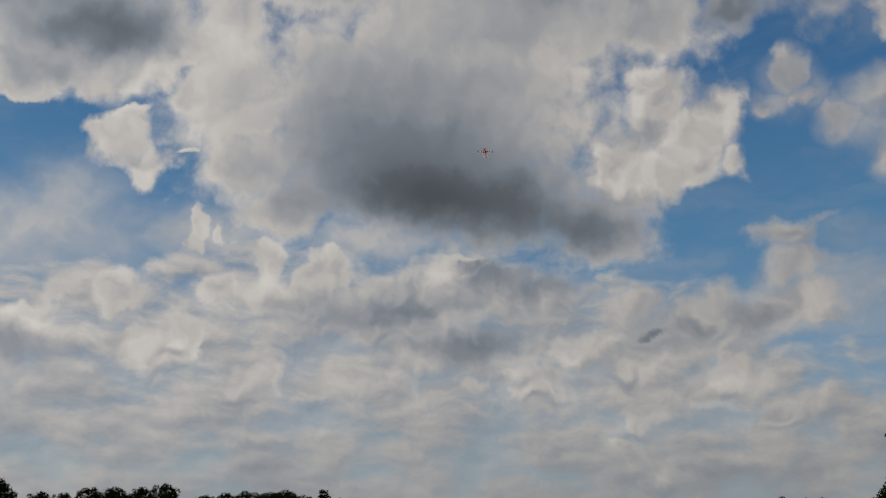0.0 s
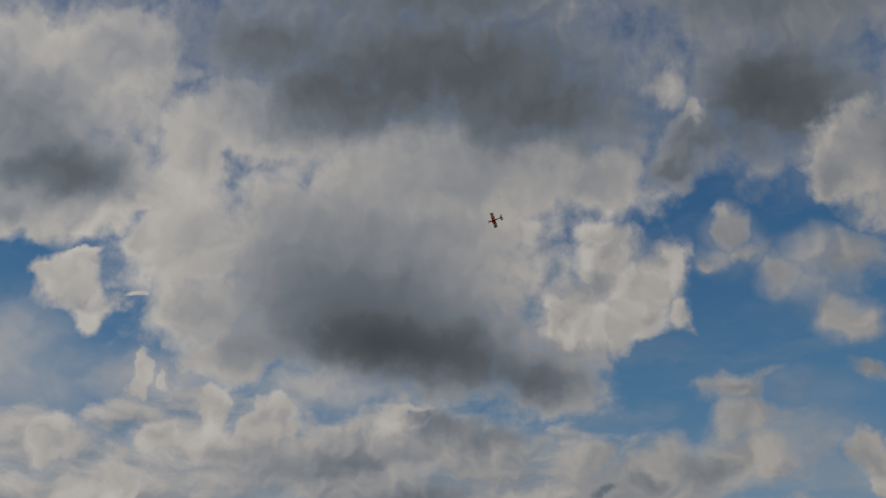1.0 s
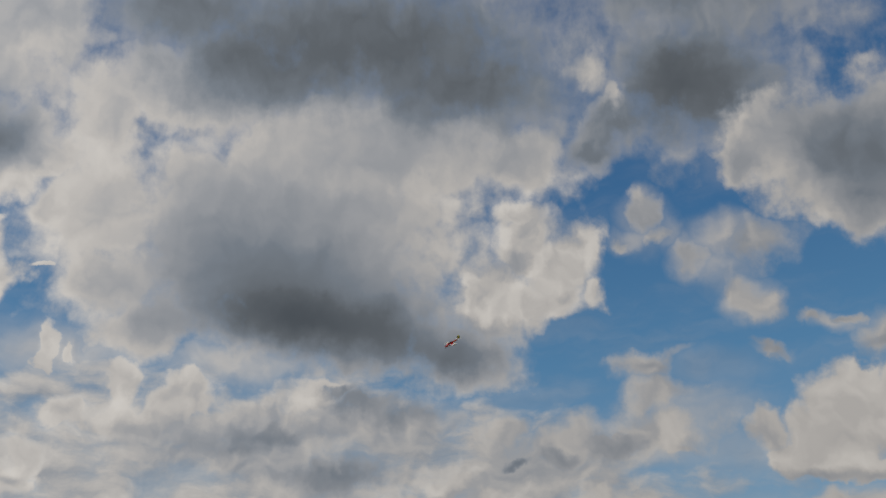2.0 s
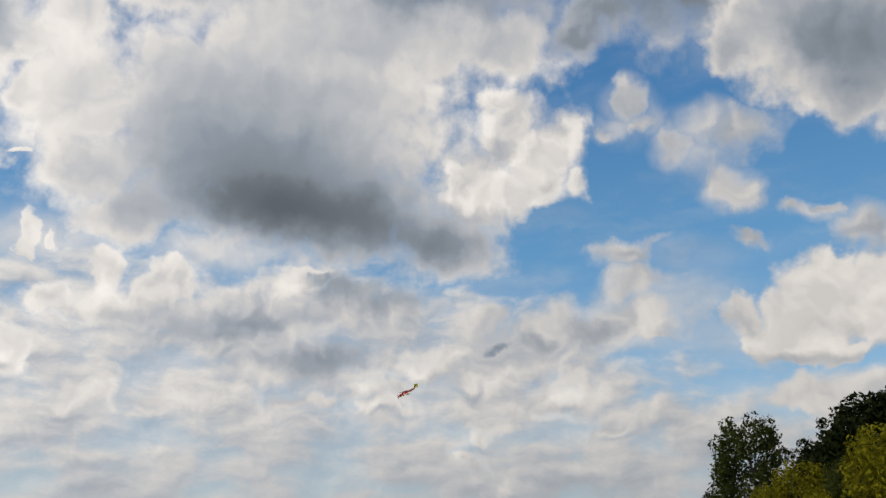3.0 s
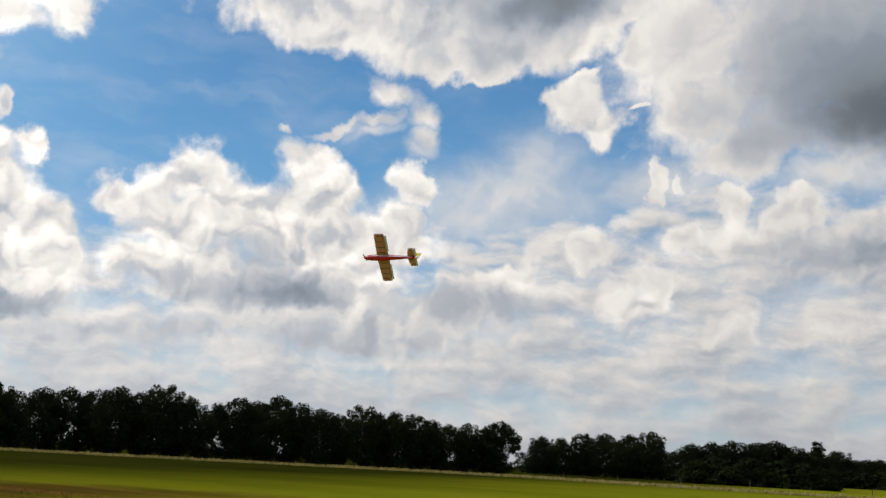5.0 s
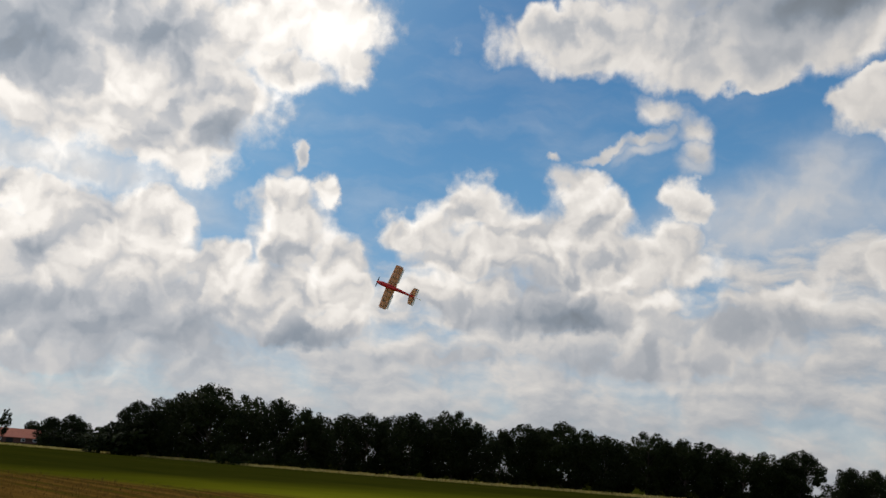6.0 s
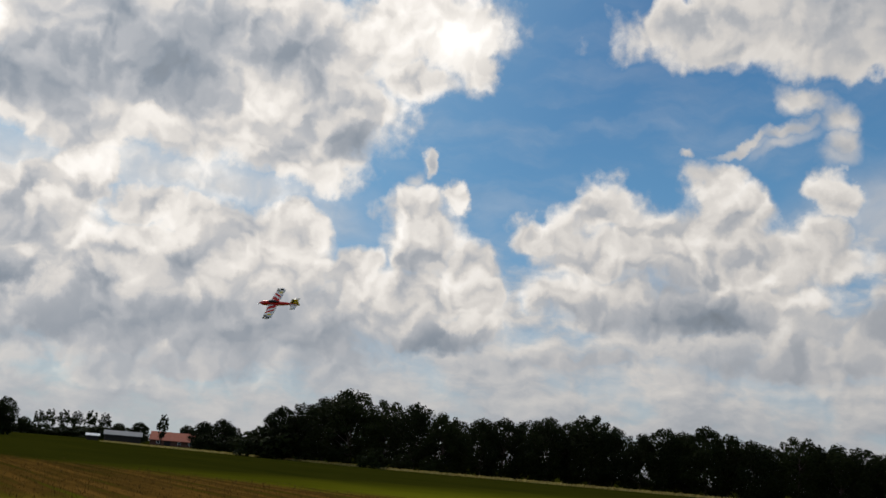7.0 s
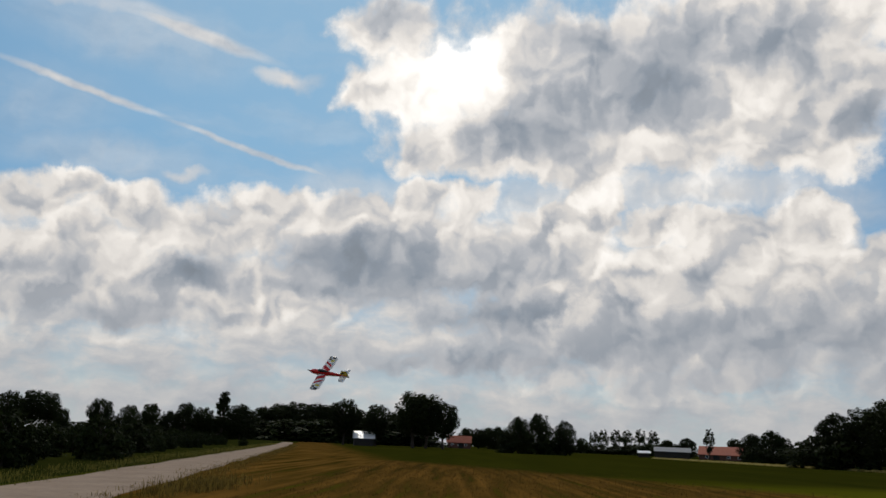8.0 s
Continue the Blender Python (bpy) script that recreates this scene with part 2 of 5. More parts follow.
cloud([(-81.4, 14.8, 2.16, 1.49, 12), (-77.5, 14.4, 2.61, 1.54, 11), (-74.4, 14.1, 2.71, 1.39, 10), (-70.8, 13.9, 3.17, 1.49, 9), (-67.8, 14.0, 1.73, 1.08, 8), (-78.5, 10.9, 2.68, 1.52, 10), (-73.6, 11.4, 5.73, 2.45, 9), (-68.3, 11.4, 3.91, 2.15, 8), (-77.8, 6.9, 6.85, 3.03, 8), (-71.3, 7.8, 7.46, 3.16, 7)],
      [(-77.4, 5.0, 6.8, 1.84, 7, 0.34), (-74.5, 10.9, 1.66, 1.39, 9, 0.22), (-70.2, 7.4, 6.85, 2.12, 7, 0.26), (-79.2, 8.1, 3.68, 1.67, 9, 0.22)], core=0.8, rim=1.03, relief=1.0)
# towering cumulus
cloud([(-59.4, 19.3, 0.62, 1.1, 6), (-60.1, 16.2, 2.21, 1.47, 6), (-57.2, 17.3, 1.0, 1.22, 5), (-59.5, 13.9, 2.83, 2.58, 6), (-56.0, 13.0, 2.35, 1.77, 5), (-63.8, 11.8, 2.28, 1.46, 7), (-60.1, 10.5, 5.57, 2.2, 6), (-55.1, 10.8, 2.18, 1.84, 5), (-62.2, 8.9, 4.39, 1.46, 6), (-56.9, 8.4, 4.83, 1.28, 5)],
      [(-57.9, 7.2, 5.9, 1.24, 5, 0.42), (-59.5, 12.1, 1.69, 2.21, 6, 0.2), (-57.9, 14.3, 1.14, 1.48, 5, 0.12)], core=0.84, rim=1.02, relief=1.1)
# wide cumulus heap
cloud([(-40.4, 18.6, 1.97, 1.67, 6), (-38.5, 17.2, 1.9, 1.46, 5), (-39.4, 16.6, 3.58, 1.82, 5), (-47.4, 16.9, 3.03, 1.77, 8), (-50.9, 15.3, 2.55, 1.11, 8), (-47.6, 13.9, 4.03, 1.95, 7), (-43.3, 14.6, 5.11, 2.71, 6), (-38.8, 13.5, 5.6, 2.75, 5), (-33.9, 14.6, 3.05, 2.22, 4), (-32.7, 17.5, 1.36, 1.51, 42), (-47.3, 11.2, 4.86, 2.13, 6), (-40.4, 10.8, 7.31, 2.19, 5)],
      [(-40.7, 9.9, 5.82, 1.53, 5, 0.42), (-43.5, 12.4, 3.97, 1.63, 6, 0.2), (-39.0, 15.7, 2.64, 1.46, 5, 0.12), (-47.8, 10.1, 3.78, 1.41, 6, 0.22)], core=0.84, rim=1.01, relief=1.1)
cloud([(-27.7, 11.1, 4.13, 1.84, 2), (-29.8, 9.3, 4.48, 1.65, 3), (-25.5, 11.9, 1.87, 1.1, 2), (-33.9, 8.0, 5.56, 1.83, 3)],
      [(-27.3, 10.0, 3.36, 0.81, 2, 0.28), (-33.5, 7.7, 4.44, 1.1, 3, 0.2)], core=0.82, rim=0.92, relief=0.8, edge=0.45)
cloud([(-21.0, 14.0, 1.41, 1.46, 1), (-20.8, 11.1, 1.32, 1.27, 1), (-17.0, 11.9, 1.14, 1.37, 0), (-18.4, 10.4, 2.88, 0.79, 1), (-16.4, 17.8, 0.55, 1.57, -1), (-15.0, 18.4, 0.43, 0.35, -2)],
      [(-18.8, 10.2, 2.52, 0.58, 1, 0.15)], core=0.8, rim=0.9, relief=0.5, edge=0.35)
# low grey banks
cloud([(-76.1, 6.2, 13.11, 2.12, 1), (-66.2, 7.1, 6.73, 2.66, -1), (-88.6, 5.3, 11.04, 1.09, 2)],
      [], core=0.6, rim=0.7, relief=0.5, edge=0.9)
cloud([(-35.2, 7.5, 8.67, 1.55, 2), (-28.8, 9.3, 4.93, 2.0, 1), (-49.4, 7.0, 7.35, 0.91, 4), (-74.2, 4.7, 8.4, 1.02, 7)],
      [], core=0.68, rim=0.74, relief=0.5, edge=0.9)
# heaps under the great cloud
cloud([(-7.9, 15.8, 2.18, 1.59, 3), (-11.8, 16.4, 1.35, 1.56, 5), (-14.6, 14.3, 1.77, 1.19, 5), (-10.8, 14.6, 3.39, 1.22, 4), (-16.5, 18.1, 0.51, 1.27, 7), (-15.0, 18.3, 0.39, 0.34, 6), (-17.1, 11.9, 1.16, 1.5, 4), (-18.4, 10.3, 1.78, 1.31, 4)],
      [(-9.7, 14.0, 4.1, 0.56, 3, 0.15), (-17.2, 10.4, 1.21, 0.46, 4, 0.2)], core=0.86, rim=0.93, relief=0.6, edge=0.4)
cloud([(-1.2, 14.3, 7.39, 2.18, 1), (-4.1, 12.8, 7.19, 2.16, 2), (3.3, 15.1, 4.17, 1.66, 0), (1.1, 11.4, 6.65, 1.46, 0), (7.1, 14.7, 4.58, 1.48, -1)],
      [(1.1, 11.8, 4.44, 0.91, 0, 0.12), (-3.0, 13.7, 3.64, 1.08, 2, 0.12), (6.0, 15.5, 3.06, 1.11, 0, 0.15)], core=0.7, rim=0.8, relief=0.6, edge=0.9)
cloud([(0.1, 16.0, 1.93, 1.25, 38), (1.2, 17.1, 1.52, 0.58, 1)],
      [], core=0.94, rim=0.9, relief=0.6, edge=0.8)
cloud([(1.9, 16.6, 1.44, 0.48, 9), (3.3, 15.8, 2.28, 0.66, 0)],
      [], core=0.56, rim=0.64, relief=0.3, edge=0.5)
# arm of cloud
cloud([(16.1, 12.6, 5.61, 2.02, 9), (22.5, 13.3, 4.71, 1.98, 6), (13.2, 14.0, 1.9, 1.03, -2), (22.2, 17.4, 2.03, 0.86, -15), (23.7, 15.6, 2.53, 1.08, 5), (23.8, 12.2, 2.5, 0.57, 4)],
      [(16.1, 11.2, 5.58, 0.66, 5, 0.15)], core=0.8, rim=0.82, relief=0.5, edge=0.85)
cloud([(19.7, 12.6, 2.28, 1.02, 11), (16.1, 12.0, 1.34, 0.73, -3), (20.5, 13.4, 1.03, 0.51, -4)],
      [], core=0.66, rim=0.72, relief=0.5, edge=0.45)
cloud([(13.6, 12.2, 0.75, 0.41, -2)],
      [], core=0.54, rim=0.63, relief=0.3, edge=0.45)
cloud([(9.9, 10.6, 2.25, 1.33, -1), (11.9, 9.8, 2.06, 1.18, -2), (7.0, 9.4, 2.24, 1.17, -1), (5.7, 8.5, 2.22, 0.91, -1), (18.7, 9.6, 1.82, 1.23, -3), (17.4, 8.5, 1.83, 0.91, -2)],
      [(11.1, 8.8, 2.98, 0.59, -1, 0.3), (17.7, 8.0, 2.18, 0.43, -2, 0.2), (6.3, 7.9, 2.59, 0.44, -1, 0.18)], core=0.84, rim=0.88, relief=0.8, edge=0.8)
cloud([(12.7, 6.5, 1.54, 0.87, -2), (20.8, 6.8, 1.49, 0.71, -3), (12.1, 5.1, 1.02, 0.86, -1), (14.0, 3.2, 1.16, 0.57, -1), (1.1, 8.9, 2.92, 0.87, 0), (-11.4, 9.0, 1.96, 1.03, 2), (-13.0, 8.1, 2.23, 0.68, 2), (-8.1, 8.4, 2.04, 0.63, 1)],
      [(12.9, 5.7, 1.83, 0.33, -2, 0.2), (20.7, 6.1, 1.42, 0.25, -2, 0.15), (-12.0, 7.5, 2.9, 0.34, 2, 0.16)], core=0.83, rim=0.86, relief=0.7, edge=0.9)
# round cumulus in the east
cloud([(35.2, 13.4, 3.29, 2.49, -8), (32.6, 11.8, 2.72, 1.94, -6), (37.6, 12.9, 2.7, 3.1, -8), (35.8, 15.1, 1.42, 0.94, -8), (30.8, 11.5, 1.57, 1.28, -6), (33.4, 10.4, 3.76, 0.86, -6)],
      [(33.3, 9.9, 4.07, 0.53, -6, 0.25), (34.5, 11.6, 1.87, 0.66, -7, 0.08)], core=0.94, rim=0.93, relief=0.55, edge=0.25)
cloud([(32.6, 7.9, 2.79, 1.3, -5), (35.1, 6.4, 2.37, 1.89, -4), (29.2, 13.2, 1.35, 1.38, -6)],
      [], core=0.8, rim=0.87, relief=0.5, edge=0.5)
# small heaps before the blue
cloud([(-22.0, 23.1, 2.16, 1.45, 9), (-20.0, 21.8, 1.62, 1.4, 8), (-23.7, 23.3, 1.1, 0.96, 10), (-21.4, 24.6, 0.93, 0.49, 9), (-17.8, 22.8, 0.8, 0.28, 7)],
      [(-21.3, 22.1, 1.75, 0.48, -1, 0.08)], core=0.91, rim=0.9, relief=0.5, edge=0.4)
cloud([(31.0, 24.2, 2.25, 1.47, -9), (29.8, 21.2, 1.7, 1.07, -38), (26.7, 24.4, 1.44, 0.93, -8), (23.8, 27.3, 1.03, 1.22, -7), (24.2, 25.6, 1.4, 0.72, -7), (21.8, 25.5, 0.71, 0.44, -6)],
      [(30.9, 23.6, 1.8, 1.05, -9, 0.1)], core=0.74, rim=0.78, relief=0.6, edge=0.9)
cloud([(33.4, 19.0, 1.08, 0.55, -9), (35.4, 18.7, 0.72, 0.37, -10), (37.7, 17.2, 2.02, 1.33, -10), (30.6, 17.7, 1.37, 0.42, -23), (22.2, 17.3, 2.06, 0.87, -17)],
      [], core=0.72, rim=0.76, relief=0.6, edge=0.9)
# dim cloud over the clearing
cloud([(-32.5, 27.8, 12.56, 2.09, 3), (-30.8, 25.9, 4.82, 1.34, 3), (-40.7, 28.8, 5.96, 1.43, 7), (-24.8, 27.5, 7.22, 2.16, 0), (-28.3, 25.1, 2.4, 0.78, 2), (-20.4, 29.0, 4.36, 2.04, -2), (-38.9, 26.9, 2.38, 0.76, 6)],
      [(-26.9, 29.4, 13.42, 2.4, 1, 0.3), (-30.0, 27.2, 6.06, 1.4, 2, 0.08)], core=0.74, rim=0.95, relief=0.5, edge=0.3)
cloud([(-32.9, 22.2, 1.18, 1.08, 4), (-34.6, 23.6, 1.43, 0.86, 4), (-36.0, 21.6, 1.95, 0.51, 14), (-32.6, 20.4, 1.02, 0.73, 3), (-38.7, 21.0, 1.54, 0.32, 13), (-41.7, 20.5, 0.46, 0.36, 7)],
      [], core=0.78, rim=0.82, relief=0.6, edge=0.9)
# cloud before the sun
cloud([(-59.3, 27.6, 4.84, 2.61, 6), (-56.6, 26.6, 2.1, 2.11, 5), (-61.4, 27.9, 4.81, 2.77, 7), (-68.4, 24.7, 7.21, 3.81, 10), (-77.4, 23.2, 8.6, 4.32, 13), (-80.3, 19.1, 5.16, 1.99, 13), (-71.5, 20.5, 4.16, 2.97, 10), (-66.6, 18.9, 3.18, 2.37, 8), (-60.9, 24.4, 2.76, 1.28, 7), (-81.1, 24.6, 8.25, 2.88, 15), (-63.8, 22.2, 1.54, 1.79, 8)],
      [(-78.9, 22.2, 4.69, 2.48, 14, 0.24), (-66.1, 19.5, 2.82, 2.22, 8, 0.24), (-73.7, 24.7, 4.71, 1.85, 12, 0.24), (-59.3, 27.4, 4.43, 2.44, 6, -0.3), (-57.2, 26.9, 2.42, 2.11, 5, -0.25), (-79.4, 19.3, 1.96, 0.83, 13, -0.12), (-69.2, 22.3, 4.1, 1.4, 10, -0.08)], core=0.84, rim=1.03, relief=1.0, edge=0.35)
cloud([(-92.4, 23.3, 5.14, 3.03, 3), (-95.8, 26.3, 3.59, 2.09, 4), (-96.7, 22.2, 2.35, 1.79, 4), (-83.8, 23.7, 8.19, 4.6, -1), (-75.8, 21.3, 6.23, 4.54, -3), (-71.0, 25.7, 9.27, 3.64, -6), (-87.5, 19.5, 7.37, 2.37, 1), (-93.0, 18.6, 2.33, 1.61, 3), (-66.7, 22.2, 5.3, 3.95, -7), (-82.2, 18.3, 4.16, 2.17, 0), (-68.9, 18.8, 4.36, 2.04, -5)],
      [(-84.9, 20.3, 5.4, 2.35, 0, 0.3), (-77.6, 23.1, 4.88, 3.48, -3, 0.3), (-68.6, 24.4, 3.44, 2.3, -7, 0.22), (-64.6, 19.7, 1.9, 1.64, -7, 0.35), (-75.0, 26.1, 4.09, 1.69, -4, 0.2), (-81.8, 26.4, 3.52, 2.07, -2, 0.25), (-92.0, 23.5, 4.75, 3.21, 2, -0.4), (-90.1, 24.7, 3.18, 2.12, 2, -0.5), (-93.1, 27.7, 5.64, 2.07, 3, 0.16), (-77.7, 20.0, 2.22, 1.06, -2, -0.2)], core=0.76, rim=1.02, relief=0.9, edge=0.35)
# great cloud
cloud([(-2.0, 26.7, 15.5, 7.94, 4), (-15.2, 27.1, 4.2, 4.73, 10), (-13.8, 22.5, 3.25, 2.26, 8), (-15.0, 32.4, 3.5, 3.98, 11), (-10.6, 20.3, 3.67, 2.3, 6), (1.4, 21.4, 11.67, 3.84, -6), (10.5, 19.0, 4.28, 2.04, -15), (3.6, 32.4, 13.65, 4.64, 2), (15.1, 31.5, 5.11, 2.16, -3), (-8.8, 35.2, 10.11, 3.37, 8), (-17.6, 26.5, 2.02, 1.33, 10), (12.9, 22.1, 3.59, 2.96, -2)],
      [(0.7, 21.7, 13.21, 4.57, -5, 0.26), (-2.1, 22.7, 8.85, 2.72, -4, 0.08), (3.0, 20.1, 10.47, 2.28, -10, 0.24), (-15.6, 26.9, 4.52, 5.74, 10, -0.14), (-8.6, 33.5, 10.38, 3.07, 8, -0.06), (-3.9, 21.1, 5.64, 1.62, 3, 0.12), (9.3, 18.5, 4.66, 1.55, -12, 0.1), (-3.1, 25.9, 12.93, 5.4, 4, 0.1), (-9.2, 28.5, 7.61, 5.23, 7, 0.06), (12.6, 23.2, 2.41, 3.33, -2, 0.12)], core=0.72, rim=1.0, relief=0.2, edge=0.5)
# its sunlit shoulder
cloud([(15.4, 25.8, 2.77, 2.65, -3), (14.7, 27.7, 1.86, 1.17, -3), (13.4, 22.4, 3.39, 1.63, -2), (17.5, 24.4, 2.64, 2.28, -4), (19.2, 25.5, 1.6, 1.46, -5), (19.5, 22.4, 1.02, 0.95, -5), (11.8, 23.2, 1.61, 0.96, -2), (16.7, 22.2, 2.37, 1.47, -4)],
      [(14.3, 24.8, 2.01, 0.97, 15, 0.14), (16.0, 26.3, 0.98, 0.51, -4, 0.05)], core=0.86, rim=0.95, relief=0.7, edge=0.55)
# dark deck overhead
cloud([(-28.6, 33.5, 11.73, 6.23, 15), (-24.6, 29.3, 7.9, 3.24, 12), (-27.2, 26.6, 4.72, 1.74, 12), (-22.1, 37.1, 6.42, 3.35, 12)],
      [(-22.5, 29.9, 4.83, 2.41, 2, 0.26), (-28.1, 30.2, 7.6, 3.99, 14, 0.14), (-26.3, 36.1, 7.56, 1.98, 14, -0.08)], core=0.66, rim=0.94, relief=0.3, edge=0.5)
cloud([(2.6, 39.2, 19.48, 4.55, 0), (-3.8, 36.9, 10.84, 3.55, 3), (11.1, 36.0, 10.99, 3.54, -5), (-11.3, 39.8, 7.22, 3.08, 6), (1.7, 44.6, 27.53, 4.3, 0), (-26.0, 42.5, 20.38, 3.47, 15)],
      [(4.0, 39.5, 19.51, 4.88, -1, 0.12), (10.7, 37.1, 10.23, 2.46, -4, 0.06), (-6.5, 37.5, 6.76, 2.11, 4, 0.05)], core=0.44, rim=0.66, relief=0.22, edge=0.9)
cloud([(28.8, 35.3, 7.82, 4.95, -14), (32.4, 32.0, 4.77, 3.58, -15), (22.5, 33.1, 3.14, 2.07, -10), (28.7, 41.0, 13.12, 3.82, -14), (21.1, 31.9, 2.36, 1.4, -9)],
      [(27.0, 34.3, 6.03, 3.01, -12, 0.2), (30.5, 35.8, 6.22, 2.93, -15, 0.08)], core=0.46, rim=0.72, relief=0.3, edge=0.8)
cloud([(36.0, 29.2, 6.41, 3.52, -13), (37.4, 25.6, 3.21, 2.01, -13), (40.7, 28.0, 3.95, 4.88, -15), (31.2, 29.5, 2.27, 2.07, -11)],
      [(38.2, 27.7, 4.09, 2.49, -33, 0.3), (41.1, 29.6, 2.99, 2.58, -16, 0.2), (35.8, 31.3, 4.37, 1.66, -13, 0.15)], core=0.7, rim=0.9, relief=0.4, edge=0.3)
# bright gap
cloud([(20.8, 36.5, 1.45, 2.12, 12), (22.5, 34.5, 0.98, 1.46, 26)],
      [], core=0.8, rim=0.75, relief=0.5, edge=0.9)

# the rest of the sky, behind and overhead: scattered cumulus of the same kind
behind = S.math("MAXIMUM", S.span(S.math("ABSOLUTE", S.math("ADD", right, 42.0)), 88.0, 105.0, smooth=True), S.span(up, 42.0, 52.0, smooth=True))
field = S.noise(S.vec("MULTIPLY", heaven, (1, 1, 2.2)), 3.2, 8, 0.55)
scatter = S.math("MULTIPLY", S.span(field, 0.46, 0.54, smooth=True), behind)
# haze thickens towards the horizon
cover = S.math("MAXIMUM", S.math("MAXIMUM", layer["cover"], scatter), S.span(up, 9.0, 1.0, 0.0, 0.75, True))
tone = S.math("ADD", layer["tone"], S.math("MULTIPLY", relief, scatter))
cloud_colour = S.ramp(tone, [(0.0, (0.095, 0.113, 0.135)), (1.0, (1.03, 0.98, 0.92)), (0.3, (0.192, 0.217, 0.245)), (0.5, (0.315, 0.36, 0.42)), (0.7, (0.56, 0.575, 0.605)), (0.85, (0.82, 0.785, 0.75))])
glare = S.math("MAXIMUM", S.math("SUBTRACT", tone, 1.0), 0.0)
cloud_colour = S.mix(1.0, cloud_colour, S.node("ShaderNodeCombineXYZ", 0, {0: glare, 1: glare, 2: glare}), "ADD")
air = wt.nodes.new("ShaderNodeTexSky")
air.sky_type, air.sun_disc = "NISHITA", False
air.sun_elevation, air.sun_rotation = radians(SUN_EL), radians(-SUN_AZ)
air.air_density, air.dust_density, air.ozone_density = 1.0, 0.3, 3.0
blue = air.outputs[0]
clear = S.ramp(S.span(up, 0.0, 45.0), [(0.0, (0.52, 0.68, 0.82)), (1.0, (0.028, 0.13, 0.38)), (0.4, (0.15, 0.40, 0.70)), (0.62, (0.07, 0.26, 0.57))])
blue = S.mix(0.55, S.vec("MULTIPLY", blue, (0.7, 0.94, 1.0)), S.vec("SCALE", clear, 9.0))
# cloud and haze shine brighter towards the sun
nearness = S.vec("DOT_PRODUCT", heaven, tuple(SUN_WAY), out=1)
blue = S.mix(S.span(nearness, 0.7, 1.0, 0.0, 0.5, True), blue, (5.6, 8.6, 10.6, 1.0))
gain = S.math("POWER", 2.0, S.math("SUBTRACT", 0.36, S.math("MULTIPLY", S.math("ARCCOSINE", nearness), 0.46)))
cloud_colour = S.vec("SCALE", cloud_colour, S.math("MULTIPLY", gain, 10.0))
backdrop = wt.nodes["Background"]
backdrop.inputs[1].default_value = 0.1
wt.links.new(S.mix(cover, blue, cloud_colour), backdrop.inputs[0])

sun = new("sun", bpy.data.lights.new("sun", "SUN"))
sun.data.energy, sun.data.angle, sun.data.color = 2.0, radians(2.0), (1.0, 0.93, 0.82)
sun.matrix_world = look((0, 0, 0), -SUN_WAY)


# ---- materials ----
def material(name, rough=0.8):
    m = bpy.data.materials.new(name)
    m.use_nodes = True
    N = Nodes(m.node_tree)
    b = m.node_tree.nodes["Principled BSDF"]
    b.inputs["Roughness"].default_value = rough
    b.inputs["Specular IOR Level"].default_value = 0.25
    return m, N, b


def bump(N, b, height, strength=0.4, distance=0.02):
    N.put(b, "Normal", N.node("ShaderNodeBump", 0, {"Height": height, "Strength": strength, "Distance": distance}))


def mottled(name, dark, light, scale=2.0, rough=0.8, relief=0.3, distance=0.02, per_piece=False, metal=0.0):
    """A surface whose colour wanders between two, at two scales."""
    m, N, b = material(name, rough)
    p = N.node("ShaderNodeTexCoord", "Object")
    n = N.math("ADD", N.math("MULTIPLY", N.noise(p, scale, 4), 0.6), N.math("MULTIPLY", N.noise(p, scale * 9, 4), 0.4))
    if per_piece:
        n = N.math("ADD", n, N.math("MULTIPLY", N.math("SUBTRACT", N.node("ShaderNodeNewGeometry", "Random Per Island"), 0.5), 0.5))
    N.put(b, "Base Color", N.ramp(n, [(0.25, dark), (0.75, light)]))
    N.put(b, "Metallic", metal)
    bump(N, b, N.noise(p, scale * 12, 3), relief, distance)
    return m


def foliage(name, dark, light, glow):
    """Leaves: matt, some light passing through."""
    m, N, b = material(name, 0.75)
    b.inputs["Specular IOR Level"].default_value = 0.06
    r = N.node("ShaderNodeNewGeometry", "Random Per Island")
    o = N.node("ShaderNodeObjectInfo", "Random")
    n = N.math("ADD", N.math("MULTIPLY", r, 0.65), N.math("MULTIPLY", o, 0.35))
    col = N.ramp(n, [(0.1, dark), (0.9, light)])
    N.put(b, "Base Color", col)
    t = N.node("ShaderNodeBsdfTranslucent", 0, {"Color": col})
    out = N.node("ShaderNodeMixShader", 0, {0: glow, 1: b.outputs[0], 2: t})
    m.node_tree.links.new(out, m.node_tree.nodes["Material Output"].inputs[0])
    return m


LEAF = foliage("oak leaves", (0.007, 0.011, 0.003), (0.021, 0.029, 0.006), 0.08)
# ash and locust colours carry the sunlight: lighter and yellower than the oak's
LEAF_TALL = foliage("sunlit ash leaves", (0.012, 0.02, 0.005), (0.07, 0.08, 0.016), 0.2)
LEAF_GOLD = foliage("sunlit locust leaves", (0.028, 0.034, 0.004), (0.29, 0.255, 0.014), 0.4)
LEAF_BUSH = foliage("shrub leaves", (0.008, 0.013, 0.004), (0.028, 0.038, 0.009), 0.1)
BARK = mottled("bark", (0.03, 0.024, 0.018), (0.075, 0.062, 0.05), 3, 0.95, 0.8)
STRAW = foliage("dry grass", (0.26, 0.21, 0.06), (0.56, 0.46, 0.17), 0.4)
SEDGE = foliage("verge grass", (0.05, 0.06, 0.012), (0.22, 0.18, 0.04), 0.3)
